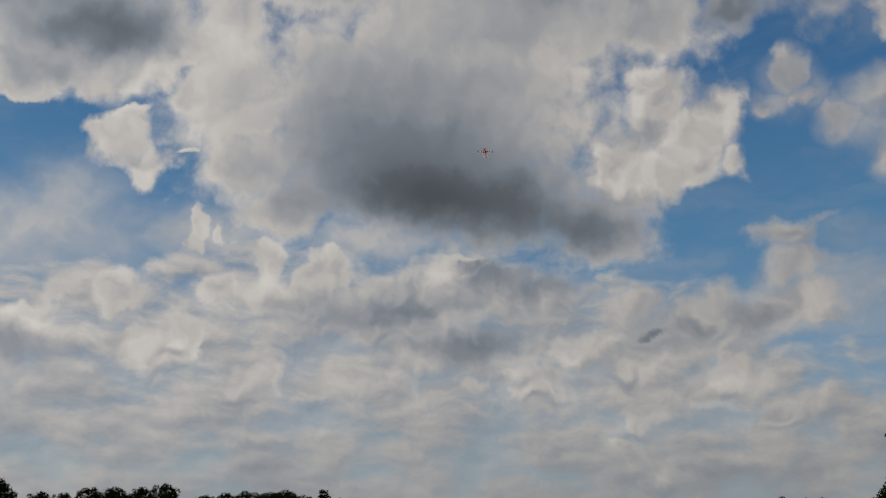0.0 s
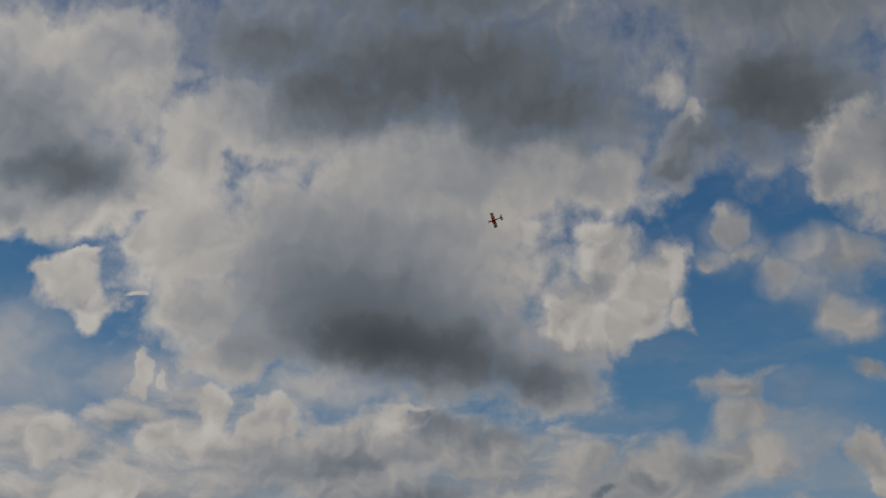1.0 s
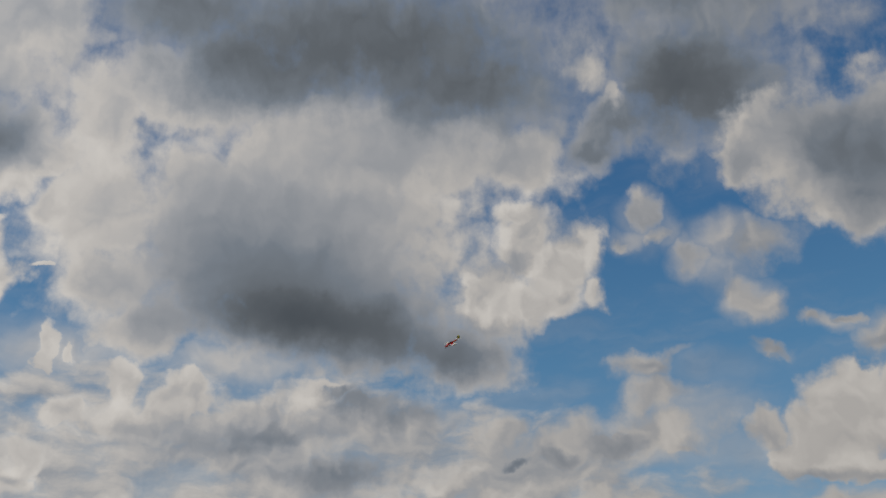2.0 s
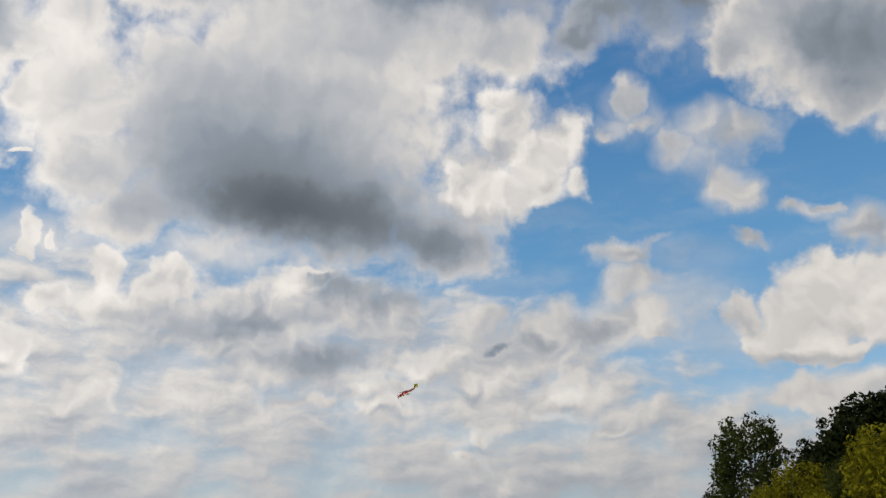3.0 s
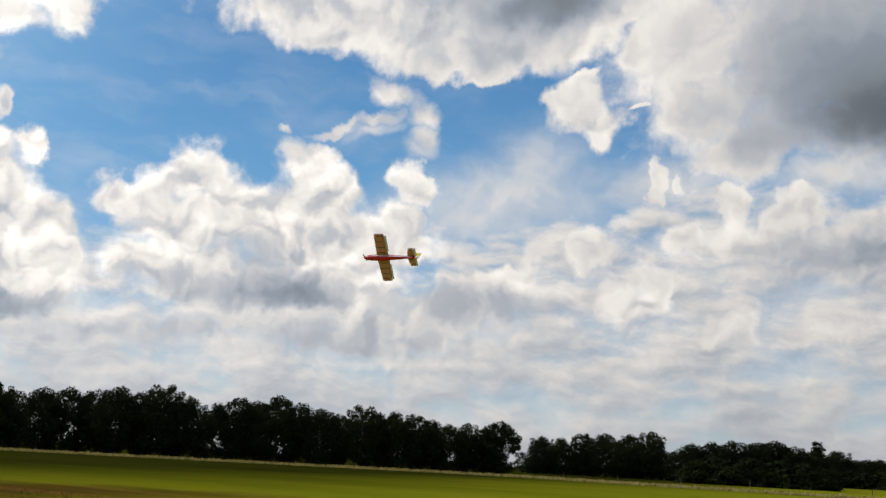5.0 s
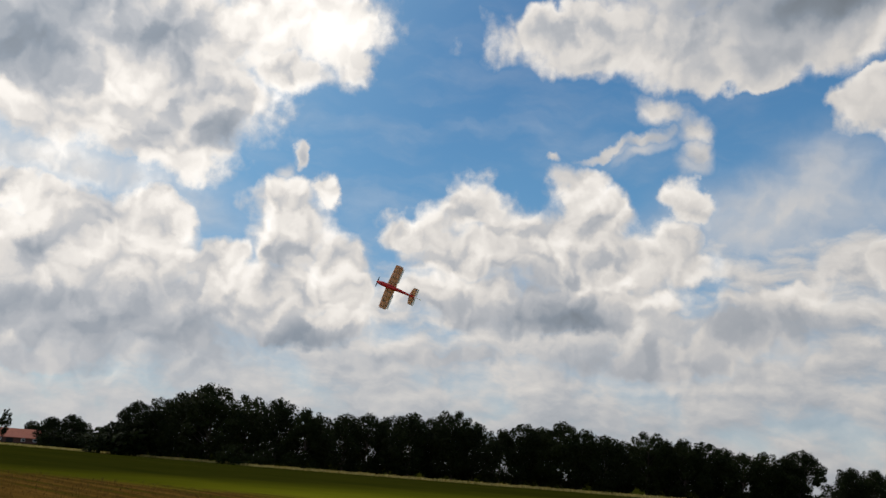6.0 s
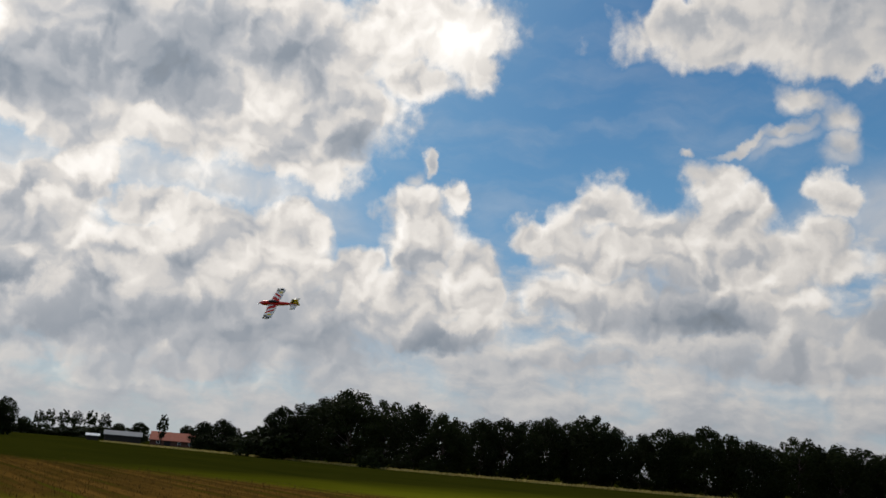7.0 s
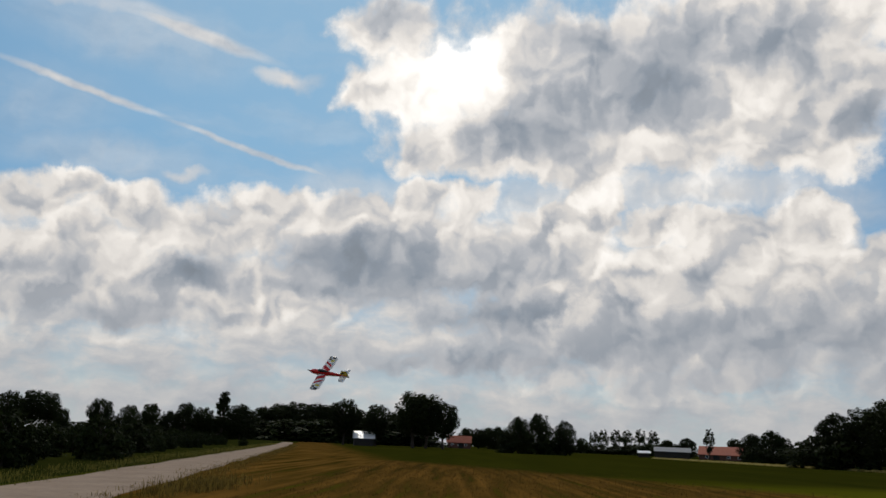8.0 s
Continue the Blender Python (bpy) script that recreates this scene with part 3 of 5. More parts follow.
ROAD = mottled("worn concrete", (0.21, 0.16, 0.12), (0.36, 0.28, 0.215), 0.6, 0.95, 0.4)
ROAD.node_tree.nodes["Principled BSDF"].inputs["Specular IOR Level"].default_value = 0.0
DRY = foliage("stubble straw", (0.05, 0.032, 0.008), (0.17, 0.10, 0.025), 0.3)
WEED = foliage("dry weeds", (0.07, 0.05, 0.012), (0.32, 0.22, 0.05), 0.35)
SAND = mottled("sand", (0.20, 0.14, 0.06), (0.36, 0.26, 0.12), 0.8, 0.95, 0.8, 0.1)
TILE_RED = mottled("red roof tiles", (0.26, 0.07, 0.04), (0.42, 0.13, 0.075), 1.5, 0.8)
BRICK = mottled("dark brick", (0.08, 0.045, 0.035), (0.15, 0.08, 0.06), 2, 0.9)
SHEET = mottled("weathered metal sheet", (0.20, 0.205, 0.21), (0.32, 0.325, 0.33), 0.7, 0.8)
SHEET_WHITE = mottled("white roof sheet", (0.78, 0.78, 0.77), (0.88, 0.88, 0.87), 0.7, 0.35)
DARK_WOOD = mottled("tarred boards", (0.02, 0.018, 0.016), (0.05, 0.045, 0.04), 2, 0.85)
GLASS = mottled("dark window glass", (0.02, 0.025, 0.03), (0.035, 0.04, 0.045), 1, 0.1, 0.02)
TYRE = mottled("rubber", (0.012, 0.012, 0.012), (0.03, 0.03, 0.03), 6, 0.85)
RED_PAINT = mottled("red machine paint", (0.30, 0.03, 0.02), (0.45, 0.06, 0.04), 3, 0.5)
TANK_GREY = mottled("pale tank steel", (0.26, 0.25, 0.25), (0.42, 0.41, 0.4), 2, 0.5)
POST_WOOD = mottled("grey post wood", (0.07, 0.06, 0.05), (0.2, 0.18, 0.15), 8, 0.9)
# the aeroplane's covering film
FILM_RED = mottled("red film", (0.50, 0.018, 0.02), (0.62, 0.03, 0.03), 4, 0.3, 0.05)
FILM_WHITE = mottled("white film", (0.78, 0.77, 0.74), (0.86, 0.85, 0.82), 4, 0.3, 0.05)
FILM_TAN = foliage("thin tan film", (0.92, 0.58, 0.40), (0.95, 0.66, 0.48), 0.8)
FILM_YELLOW = mottled("yellow film", (0.62, 0.50, 0.03), (0.75, 0.62, 0.05), 4, 0.3, 0.05)
FILM_BLACK = mottled("black film", (0.012, 0.014, 0.012), (0.03, 0.035, 0.03), 4, 0.3, 0.05)
CANOPY = mottled("smoked canopy", (0.015, 0.015, 0.02), (0.03, 0.03, 0.035), 4, 0.12, 0.02)


def field_material():
    """Meadow round the camera: mown grass with shade coloured in westward, dry stubble to the west, tracks of mowing.
    """
    m, N, b = material("meadow", 0.9)
    p = N.node("ShaderNodeTexCoord", "Object")
    xyz = m.node_tree.nodes.new("ShaderNodeSeparateXYZ")
    m.node_tree.links.new(p, xyz.inputs[0])
    x, y = xyz.outputs[0], xyz.outputs[1]
    big, mid, small = N.noise(p, 0.03, 3), N.noise(p, 0.35, 4), N.noise(p, 6.0, 4)
    streak = N.noise(N.vec("MULTIPLY", p, (0.06, 1.5, 1)), 0.9, 4)
    band = N.noise(N.vec("MULTIPLY", p, (0.012, 0.16, 1)), 1.0, 3)
    g = N.math("ADD", N.math("MULTIPLY", big, 0.25), N.math("ADD", N.math("MULTIPLY", band, 0.35), N.math("ADD", N.math("MULTIPLY", mid, 0.2), N.math("MULTIPLY", small, 0.2))))
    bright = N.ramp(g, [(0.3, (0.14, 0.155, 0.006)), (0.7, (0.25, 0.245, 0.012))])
    # the same grass under cloud shade, its dimness put into the colour
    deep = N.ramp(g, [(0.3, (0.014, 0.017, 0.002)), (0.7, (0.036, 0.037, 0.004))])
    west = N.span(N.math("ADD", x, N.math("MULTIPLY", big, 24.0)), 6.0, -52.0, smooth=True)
    south = N.span(N.math("SUBTRACT", y, N.math("MULTIPLY", x, 0.157)), -7.5, -9.0)
    crop = N.ramp(g, [(0.3, (0.012, 0.016, 0.003)), (0.7, (0.030, 0.032, 0.006))])
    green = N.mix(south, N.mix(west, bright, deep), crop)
    dry = N.ramp(N.math("ADD", N.math("MULTIPLY", streak, 0.75), N.math("MULTIPLY", small, 0.25)), [(0.36, (0.028, 0.022, 0.004)), (0.64, (0.15, 0.076, 0.016))])
    # stubble lies on the near side of a line across the field, and in a strip along the road
    line = N.math("SUBTRACT", y, N.math("MULTIPLY", x, 0.59))
    line = N.math("ADD", line, N.math("MULTIPLY", N.math("SUBTRACT", mid, 0.5), 8.0))
    line = N.math("ADD", line, N.math("MULTIPLY", N.math("SUBTRACT", streak, 0.5), 9.0))
    beside = N.math("ADD", N.math("SUBTRACT", y, N.math("MULTIPLY", x, 0.157)), N.math("MULTIPLY", N.math("SUBTRACT", streak, 0.5), 7.0))
    strip = N.math("MULTIPLY", N.span(beside, 9.0, 3.0, smooth=True), N.span(x, -10.0, -20.0))
    near = N.math("MULTIPLY", N.span(line, 46.0, 39.0, smooth=True), N.span(x, -17.0, -28.0, smooth=True))
    stub = N.math("MULTIPLY", N.math("MAXIMUM", strip, near), N.span(N.math("SUBTRACT", y, N.math("MULTIPLY", x, 0.157)), -6.8, -5.5))
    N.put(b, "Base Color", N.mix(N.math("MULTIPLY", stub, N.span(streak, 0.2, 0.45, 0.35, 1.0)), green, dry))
    N.put(b, "Specular IOR Level", 0.0)
    bump(N, b, N.math("ADD", small, mid), 0.5, 0.05)
    return m


FIELD = field_material()


# ---- building helpers ----
def mesh_of(name, bm, mat):
    me = bpy.data.meshes.new(name)
    bm.to_mesh(me)
    bm.free()
    for one in (mat if isinstance(mat, (list, tuple)) else [mat]):
        me.materials.append(one)
    return me


def part(name, bm, mat, parent=None, label=""):
    ob = new(name, mesh_of(name, bm, mat))
    if parent:
        ob.parent = parent
    return tagged(ob, label)


def base(name, m):
    ob = new(name)
    ob.matrix_basis = m
    return ob


def block(bm, x, y, z, sx, sy, sz, bevel=0.0, turn=None):
    """A box with its centre and full sizes, its edges bevelled."""
    m = Matrix.Translation((x, y, z)) @ (turn or Matrix()) @ Matrix.Diagonal((sx, sy, sz, 1))
    made = bmesh.ops.create_cube(bm, size=1, matrix=m)["verts"]
    if bevel:
        edges = list({e for v in made for e in v.link_edges})
        bmesh.ops.bevel(bm, geom=edges, offset=bevel, segments=2, affect="EDGES", profile=0.5)
    return bm


def pipe(bm, a, b, r0, r1, sides=8):
    """A tapered round bar from a to b."""
    a, b = Vector(a), Vector(b)
    m = Matrix.Translation((a + b) / 2) @ (b - a).to_track_quat("Z", "Y").to_matrix().to_4x4()
    bmesh.ops.create_cone(bm, cap_ends=True, segments=sides, radius1=r0, radius2=r1, depth=(b - a).length, matrix=m)
    return bm


def loft(bm, rings, caps=True):
    """A skin through rings of equal count."""
    made = [[bm.verts.new(p) for p in ring] for ring in rings]
    for a, b in zip(made, made[1:]):
        for i in range(len(a)):
            bm.faces.new((a[i], a[(i + 1) % len(a)], b[(i + 1) % len(a)], b[i]))
    if caps:
        bm.faces.new(list(reversed(made[0])))
        bm.faces.new(made[-1])
    bmesh.ops.recalc_face_normals(bm, faces=bm.faces)
    return bm


def smooth(ob):
    ob.data.polygons.foreach_set("use_smooth", [True] * len(ob.data.polygons))
    return ob


# ---- ground and road ----
bm = bmesh.new()
bmesh.ops.create_grid(bm, x_segments=60, y_segments=60, size=2400)
tagged(part("ground", bm, FIELD), "flat mown meadow with dry stubble strips", "field", kind="structure")


def road_mid(x):
    """The farm road's middle line runs west, bending gently at its far end."""
    return -6.7 + 0.157 * x - 0.0009 * max(0, -x - 150) ** 1.6


bm = bmesh.new()
rows = []
for i in range(91):
    x = 60 - i * 4.0
    y = road_mid(x)
    wob = 0.12 * math.sin(i * 1.7)
    rows.append([bm.verts.new((x, y + s, z)) for s, z in ((-1.85 + wob, -0.05), (-1.7 + wob, 0.03), (0, 0.06), (1.7 + wob, 0.03), (1.85 + wob, -0.05))])
for a, b in zip(rows, rows[1:]):
    for j in range(4):
        bm.faces.new((a[j], a[j + 1], b[j + 1], b[j]))
bmesh.ops.recalc_face_normals(bm, faces=bm.faces)
tagged(part("road", bm, ROAD), "narrow pale farm road of worn concrete", "road", kind="structure")


# ---- grass and weeds ----
def tufts(name, spots, mat, label, blades=7, category="grass", fat=1.0):
    """Many tufts of bent blades as one mesh: spots are x, y, height, spread."""
    verts, faces = [], []
    for x, y, h, s in spots:
        for _ in range(blades):
            a = random.uniform(0, 6.283)
            bx, by = x + random.gauss(0, s), y + random.gauss(0, s)
            hh = h * random.uniform(0.5, 1.15)
            w = hh * random.uniform(0.03, 0.08) * fat
            lean = random.uniform(0.05, 0.5) * hh
            dx, dy = math.cos(a), math.sin(a)
            tx, ty = -dy * w, dx * w
            k = len(verts)
            verts += [(bx - tx, by - ty, -0.02), (bx + tx, by + ty, -0.02), (bx + dx * lean * 0.35 + tx * 0.8, by + dy * lean * 0.35 + ty * 0.8, hh * 0.6),
                      (bx + dx * lean * 0.35 - tx * 0.8, by + dy * lean * 0.35 - ty * 0.8, hh * 0.6), (bx + dx * lean, by + dy * lean, hh)]
            faces += [(k, k + 1, k + 2, k + 3), (k + 3, k + 2, k + 4)]
    me = bpy.data.meshes.new(name)
    me.from_pydata(verts, [], faces)
    me.materials.append(mat)
    return tagged(new(name, me), label, category, kind="stuff")


def along(points, step, side):
    out = []
    for (ax, ay), (bx, by) in zip(points, points[1:]):
        n = int(math.hypot(bx - ax, by - ay) / step)
        for i in range(n):
            t = (i + random.random()) / n
            out.append((ax + (bx - ax) * t + random.gauss(0, side), ay + (by - ay) * t + random.gauss(0, side)))
    return out


DITCH = [(70, 60), (36, 92), (12, 111), (-30, 117), (-58, 126), (-76, 120), (-102, 100), (-134, 79), (-186, 68), (-270, 60)]
tufts("ditch_grass", [(x, y, random.uniform(0.22, 0.5), 0.4) for x, y in along(DITCH, 0.08, 0.6)], STRAW, "tall dry straw-coloured grass along a ditch", 7, "grass", 4.0)
tufts("meadow_edge_grass", [(x, y, random.uniform(0.12, 0.3), 0.5) for x, y in along(DITCH, 0.25, 2.2)], SEDGE, "rough green-brown grass beside a ditch", 7, "grass", 3.0)
VERGE_N = [(x, road_mid(x) + 2.3) for x in range(-14, -220, -8)]
VERGE_S = [(x, road_mid(x) - 2.5) for x in range(-14, -220, -8)]
tufts("verge_weeds", [(x, y, random.uniform(0.05, 0.17), 0.15) for x, y in along(VERGE_N, 0.05, 0.5)] +
      [(random.gauss(-28.5, 2.2), random.gauss(-8.0, 0.5), random.uniform(0.12, 0.32), 0.12) for _ in range(320)], WEED, "dry golden weeds on a road verge", 7, "weeds", 0.9)
tufts("verge_grass", [(x, y - 0.6, random.uniform(0.06, 0.22), 0.2) for x, y in along(VERGE_S, 0.08, 0.8)], SEDGE, "brownish grass on a road verge", 6)
tufts("stubble", [(x, y, random.uniform(0.04, 0.11), 0.06) for x, y in ((random.uniform(-80, -18), random.uniform(-6, 20)) for _ in range(16000))
       if y > road_mid(x) + 2.8 and (y - 0.59 * x < 43 + random.gauss(0, 3) or y - 0.157 * x < 5)], DRY, "short dry stubble left after mowing", 4, "stubble")


# ---- trees ----
def crown_mesh(name, blobs, leaves, size, mat, seed):
    """Leaf sprays scattered over the shells of many clumps; blobs are x, y, z, radius, flatness."""
    rnd = random.Random(seed)
    verts, faces = [], []
    total = sum(b[3] ** 2 for b in blobs)
    for x, y, z, r, fl in blobs:
        for _ in range(max(12, int(leaves * r * r / total))):
            v = Vector((rnd.gauss(0, 1), rnd.gauss(0, 1), rnd.gauss(0, 1))).normalized()
            d = r * rnd.uniform(0.35, 1.0) ** 0.5 * rnd.uniform(0.85, 1.12)
            c = Vector((x + v.x * d, y + v.y * d, z + v.z * d * fl))
            n = (v + Vector((rnd.gauss(0, 0.6), rnd.gauss(0, 0.6), rnd.gauss(0, 0.6) + 0.3))).normalized()
            a = n.orthogonal().normalized()
            a = (Matrix.Rotation(rnd.uniform(0, 6.28), 3, n) @ a)
            b = n.cross(a)
            s = size * rnd.uniform(0.55, 1.3)
            k = len(verts)
            verts += [c - a * s, c + b * s * 0.45 + n * s * 0.15, c + a * s, c - b * s * 0.45 + n * s * 0.15]
            faces += [(k, k + 1, k + 2), (k, k + 2, k + 3)]
    me = bpy.data.meshes.new(name)
    me.from_pydata([tuple(v) for v in verts], [], faces)
    me.materials.append(mat)
    return me


def make_tree(name, height, width, bare, clumps, leaves, leaf, mat, seed, label, profile, category="tree", trunk=0.28):
    """A tree of trunk with limbs, and crown; profile(h) gives the crown's half width at 0..1 of its height."""
    rnd = random.Random(seed)
    root = base(name, pose(0, 0, -500))
    blobs = []
    for i in range(clumps):
        h = (i + rnd.random()) / clumps
        w = profile(h) * width / 2
        a = i * 2.4 + rnd.uniform(-0.5, 0.5)
        r = rnd.choice((0.07, 0.1, 0.13, 0.16, 0.19)) * rnd.uniform(0.85, 1.15) * width * (0.75 + 0.4 * profile(h))
        d = max(0.0, w - r * 0.55) * rnd.uniform(0.5, 1.12)
        z = bare + (height - bare - r * 0.85) * h
        blobs.append((math.cos(a) * d, math.sin(a) * d, z, r, rnd.uniform(0.65, 0.95)))
    bm = bmesh.new()
    top = height * 0.72
    bend = [(rnd.gauss(0, 0.015 * height), rnd.gauss(0, 0.015 * height)) for _ in range(5)]
    bend[0] = (0, 0)
    spine = [Vector((bend[i][0], bend[i][1], -0.15 + (top + 0.15) * i / 4)) for i in range(5)]
    for i in range(4):
        pipe(bm, spine[i], spine[i + 1], trunk * (1 - i * 0.2) * (1.25 if i == 0 else 1), trunk * (0.8 - i * 0.2) + 0.02, 8)
    for b in blobs[::2]:
        t = min(0.95, max(0.2, (b[2] - 0.14 * height) / top * 0.8))
        k = min(3, int(t * 4))
        s = spine[k].lerp(spine[k + 1], t * 4 - k)
        pipe(bm, s, Vector(b[:3]), trunk * 0.3, 0.03, 5)
    part("trunk", bm, BARK, root, "dark rough trunk and limbs")
    crown = new("crown", crown_mesh("crown", blobs, leaves, leaf, mat, seed))
    crown.parent = root
    root["tall"], root["wide"] = float(height), float(width)
    return tagged(root, label, category, name + " of the fields")


ROUND = lambda h: math.sin(math.pi * (0.16 + 0.78 * h)) ** 0.7
EGG = lambda h: math.sin(math.pi * (0.22 + 0.68 * h)) ** 0.6 * (0.8 + 0.25 * h)
DOME = lambda h: max(0.25, math.cos(h * 1.45)) ** 0.6
CONE = lambda h: 0.35 + 0.65 * (1 - h)
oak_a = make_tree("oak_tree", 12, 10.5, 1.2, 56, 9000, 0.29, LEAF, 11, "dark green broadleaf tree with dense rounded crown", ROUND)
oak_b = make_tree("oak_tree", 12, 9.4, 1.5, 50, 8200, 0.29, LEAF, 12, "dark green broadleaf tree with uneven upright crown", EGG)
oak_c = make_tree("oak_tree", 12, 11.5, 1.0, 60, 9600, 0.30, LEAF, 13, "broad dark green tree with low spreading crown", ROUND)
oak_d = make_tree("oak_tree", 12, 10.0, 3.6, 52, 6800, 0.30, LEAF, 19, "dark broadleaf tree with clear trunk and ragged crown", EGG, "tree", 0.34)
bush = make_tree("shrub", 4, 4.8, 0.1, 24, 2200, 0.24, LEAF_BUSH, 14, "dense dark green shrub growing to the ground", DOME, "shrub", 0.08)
spire = make_tree("conifer", 12, 4.6, 0.5, 70, 4200, 0.26, LEAF_BUSH, 15, "narrow dark tree rising over the wood", CONE)
thin = make_tree("poplar_tree", 16, 8.5, 4.0, 34, 2800, 0.38, LEAF, 16, "slender tree with thin high crown", EGG)
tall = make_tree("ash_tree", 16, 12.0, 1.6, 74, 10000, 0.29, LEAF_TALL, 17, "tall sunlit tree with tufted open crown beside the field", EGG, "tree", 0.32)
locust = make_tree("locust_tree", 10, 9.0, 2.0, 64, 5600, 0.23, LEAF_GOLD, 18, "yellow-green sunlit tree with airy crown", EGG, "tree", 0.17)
count = [0]


def plant(kind, x, y, height, width):
    """A copy of a tree at its place, of that height in metres, its width scaled on top."""
    count[0] += 1
    s = height / kind["tall"]
    m = pose(x, y, 0, 0, 0, (count[0] * 137.5) % 360) @ Matrix.Diagonal((s * width, s * width, s, 1))
    return copy_thing(kind, m)


plant(oak_a, -170.4, 71.9, 10.8, 0.88)
plant(oak_b, -166.0, 74.7, 11.7, 0.88)
plant(oak_c, -160.5, 76.9, 12.9, 0.88)
plant(oak_a, -152.9, 78.9, 14.5, 1.1)
plant(oak_b, -146.3, 82.6, 12.8, 0.88)
plant(oak_c, -140.9, 85.8, 12.5, 0.88)
plant(oak_a, -135.6, 88.7, 10.9, 0.88)
plant(oak_b, -137.4, 93.2, 10.1, 0.88)
plant(oak_c, -128.5, 91.9, 10.4, 0.88)
plant(oak_a, -125.3, 94.5, 10.6, 0.88)
plant(oak_b, -125.2, 99.6, 10.7, 0.88)
plant(oak_c, -119.2, 99.1, 11.3, 0.88)
plant(oak_a, -118.9, 104.1, 11.0, 0.88)
plant(oak_b, -112.9, 103.3, 12.0, 0.88)
plant(oak_c, -112.4, 108.2, 10.5, 0.88)
plant(oak_a, -105.8, 107.8, 9.4, 0.88)
plant(oak_b, -102.4, 109.6, 10.5, 0.88)
plant(oak_c, -102.7, 114.7, 10.4, 0.88)
plant(oak_a, -97.6, 113.9, 11.3, 0.88)
plant(oak_b, -96.2, 117.7, 10.4, 0.88)
plant(oak_c, -91.8, 118.6, 9.5, 0.88)
plant(oak_a, -91.3, 122.8, 8.9, 0.88)
plant(oak_b, -86.6, 122.5, 10.5, 0.88)
plant(oak_c, -86.4, 127.5, 9.6, 0.88)
plant(oak_a, -82.2, 126.6, 9.7, 0.88)
plant(oak_b, -80.0, 129.3, 9.5, 0.88)
plant(oak_c, -79.4, 133.1, 8.9, 0.88)
plant(oak_a, -74.7, 131.2, 8.1, 0.88)
plant(oak_b, -72.3, 133.7, 8.5, 0.88)
plant(oak_c, -70.1, 136.0, 8.1, 0.88)
plant(oak_a, -68.3, 136.9, 9.1, 1.1)
plant(bush, -174.2, 70.7, 6.8, 1.5)
plant(bush, -167.6, 73.5, 8.0, 1.5)
plant(bush, -140.2, 77.0, 3.6, 1.5)
plant(bush, -137.7, 81.4, 3.2, 1.5)
plant(bush, -135.1, 85.7, 2.8, 1.5)
plant(bush, -132.3, 89.9, 2.4, 1.5)
plant(bush, -129.4, 94.1, 2.0, 1.5)
plant(bush, -126.4, 98.1, 1.6, 1.5)
plant(bush, -123.3, 102.0, 2.9, 1.5)
plant(bush, -120.0, 105.8, 2.5, 1.5)
plant(bush, -116.7, 109.5, 2.1, 1.5)
plant(bush, -113.2, 113.0, 1.7, 1.5)
plant(bush, -109.7, 116.4, 1.5, 1.5)
plant(bush, -106.2, 119.7, 1.5, 1.5)
plant(bush, -102.6, 122.8, 2.1, 1.5)
plant(bush, -99.0, 125.7, 1.7, 1.5)
plant(bush, -95.3, 128.5, 1.5, 1.5)
plant(bush, -91.6, 131.2, 1.5, 1.5)
plant(bush, -88.0, 133.6, 1.5, 1.5)
plant(bush, -84.3, 136.0, 1.8, 1.5)
plant(bush, -80.7, 138.2, 1.5, 1.5)
plant(bush, -77.1, 140.2, 1.5, 1.5)
plant(oak_c, -94.8, 215.0, 9.8, 1.0)
plant(oak_a, -90.4, 216.9, 9.6, 1.0)
plant(oak_b, -85.0, 219.1, 11.0, 1.0)
plant(oak_c, -79.4, 221.2, 11.3, 1.0)
plant(oak_a, -73.8, 223.1, 11.3, 1.0)
plant(oak_b, -68.8, 224.7, 12.3, 1.0)
plant(bush, -105.0, 235.7, 4.9, 2.2)
plant(bush, -94.5, 240.1, 5.4, 2.2)
plant(bush, -82.3, 244.5, 5.3, 2.2)
plant(bush, -70.1, 248.3, 8.0, 2.2)
plant(bush, -77.0, 246.3, 6.4, 2.2)
plant(bush, -99.1, 238.2, 6.0, 2.2)
plant(oak_c, -52.2, 201.4, 8.7, 1.3)
plant(oak_a, -47.5, 202.5, 9.2, 1.3)
plant(oak_b, -43.2, 203.5, 9.7, 1.3)
plant(oak_c, -38.8, 204.3, 9.6, 1.3)
plant(oak_a, -35.4, 205.0, 10.0, 1.3)
plant(oak_b, -31.7, 205.6, 9.0, 1.3)
plant(oak_c, -29.0, 206.0, 8.0, 1.3)
plant(oak_a, -25.2, 206.5, 7.1, 1.3)
plant(bush, -50.3, 194.6, 5.2, 1.4)
plant(bush, -44.9, 195.9, 6.1, 1.4)
plant(bush, -38.9, 197.2, 6.1, 1.4)
plant(bush, -33.6, 198.2, 6.0, 1.4)
plant(bush, -28.2, 199.0, 5.5, 1.4)
plant(bush, -24.1, 199.5, 4.8, 1.4)
plant(bush, -48.5, 195.1, 4.5, 1.4)
plant(bush, -41.3, 196.7, 4.5, 1.4)
plant(bush, -35.9, 197.8, 5.1, 1.4)
plant(bush, -30.6, 198.7, 4.4, 1.4)
plant(spire, -28.5, 220.2, 10.8, 1.5)
plant(oak_a, -41.1, 377.8, 14.0, 1.35)
plant(oak_b, -36.3, 378.3, 11.0, 1.35)
plant(oak_c, -31.6, 378.7, 11.2, 1.35)
plant(oak_a, -26.9, 379.0, 11.3, 1.35)
plant(oak_b, -22.1, 379.4, 11.5, 1.35)
plant(oak_c, -17.3, 379.6, 11.6, 1.35)
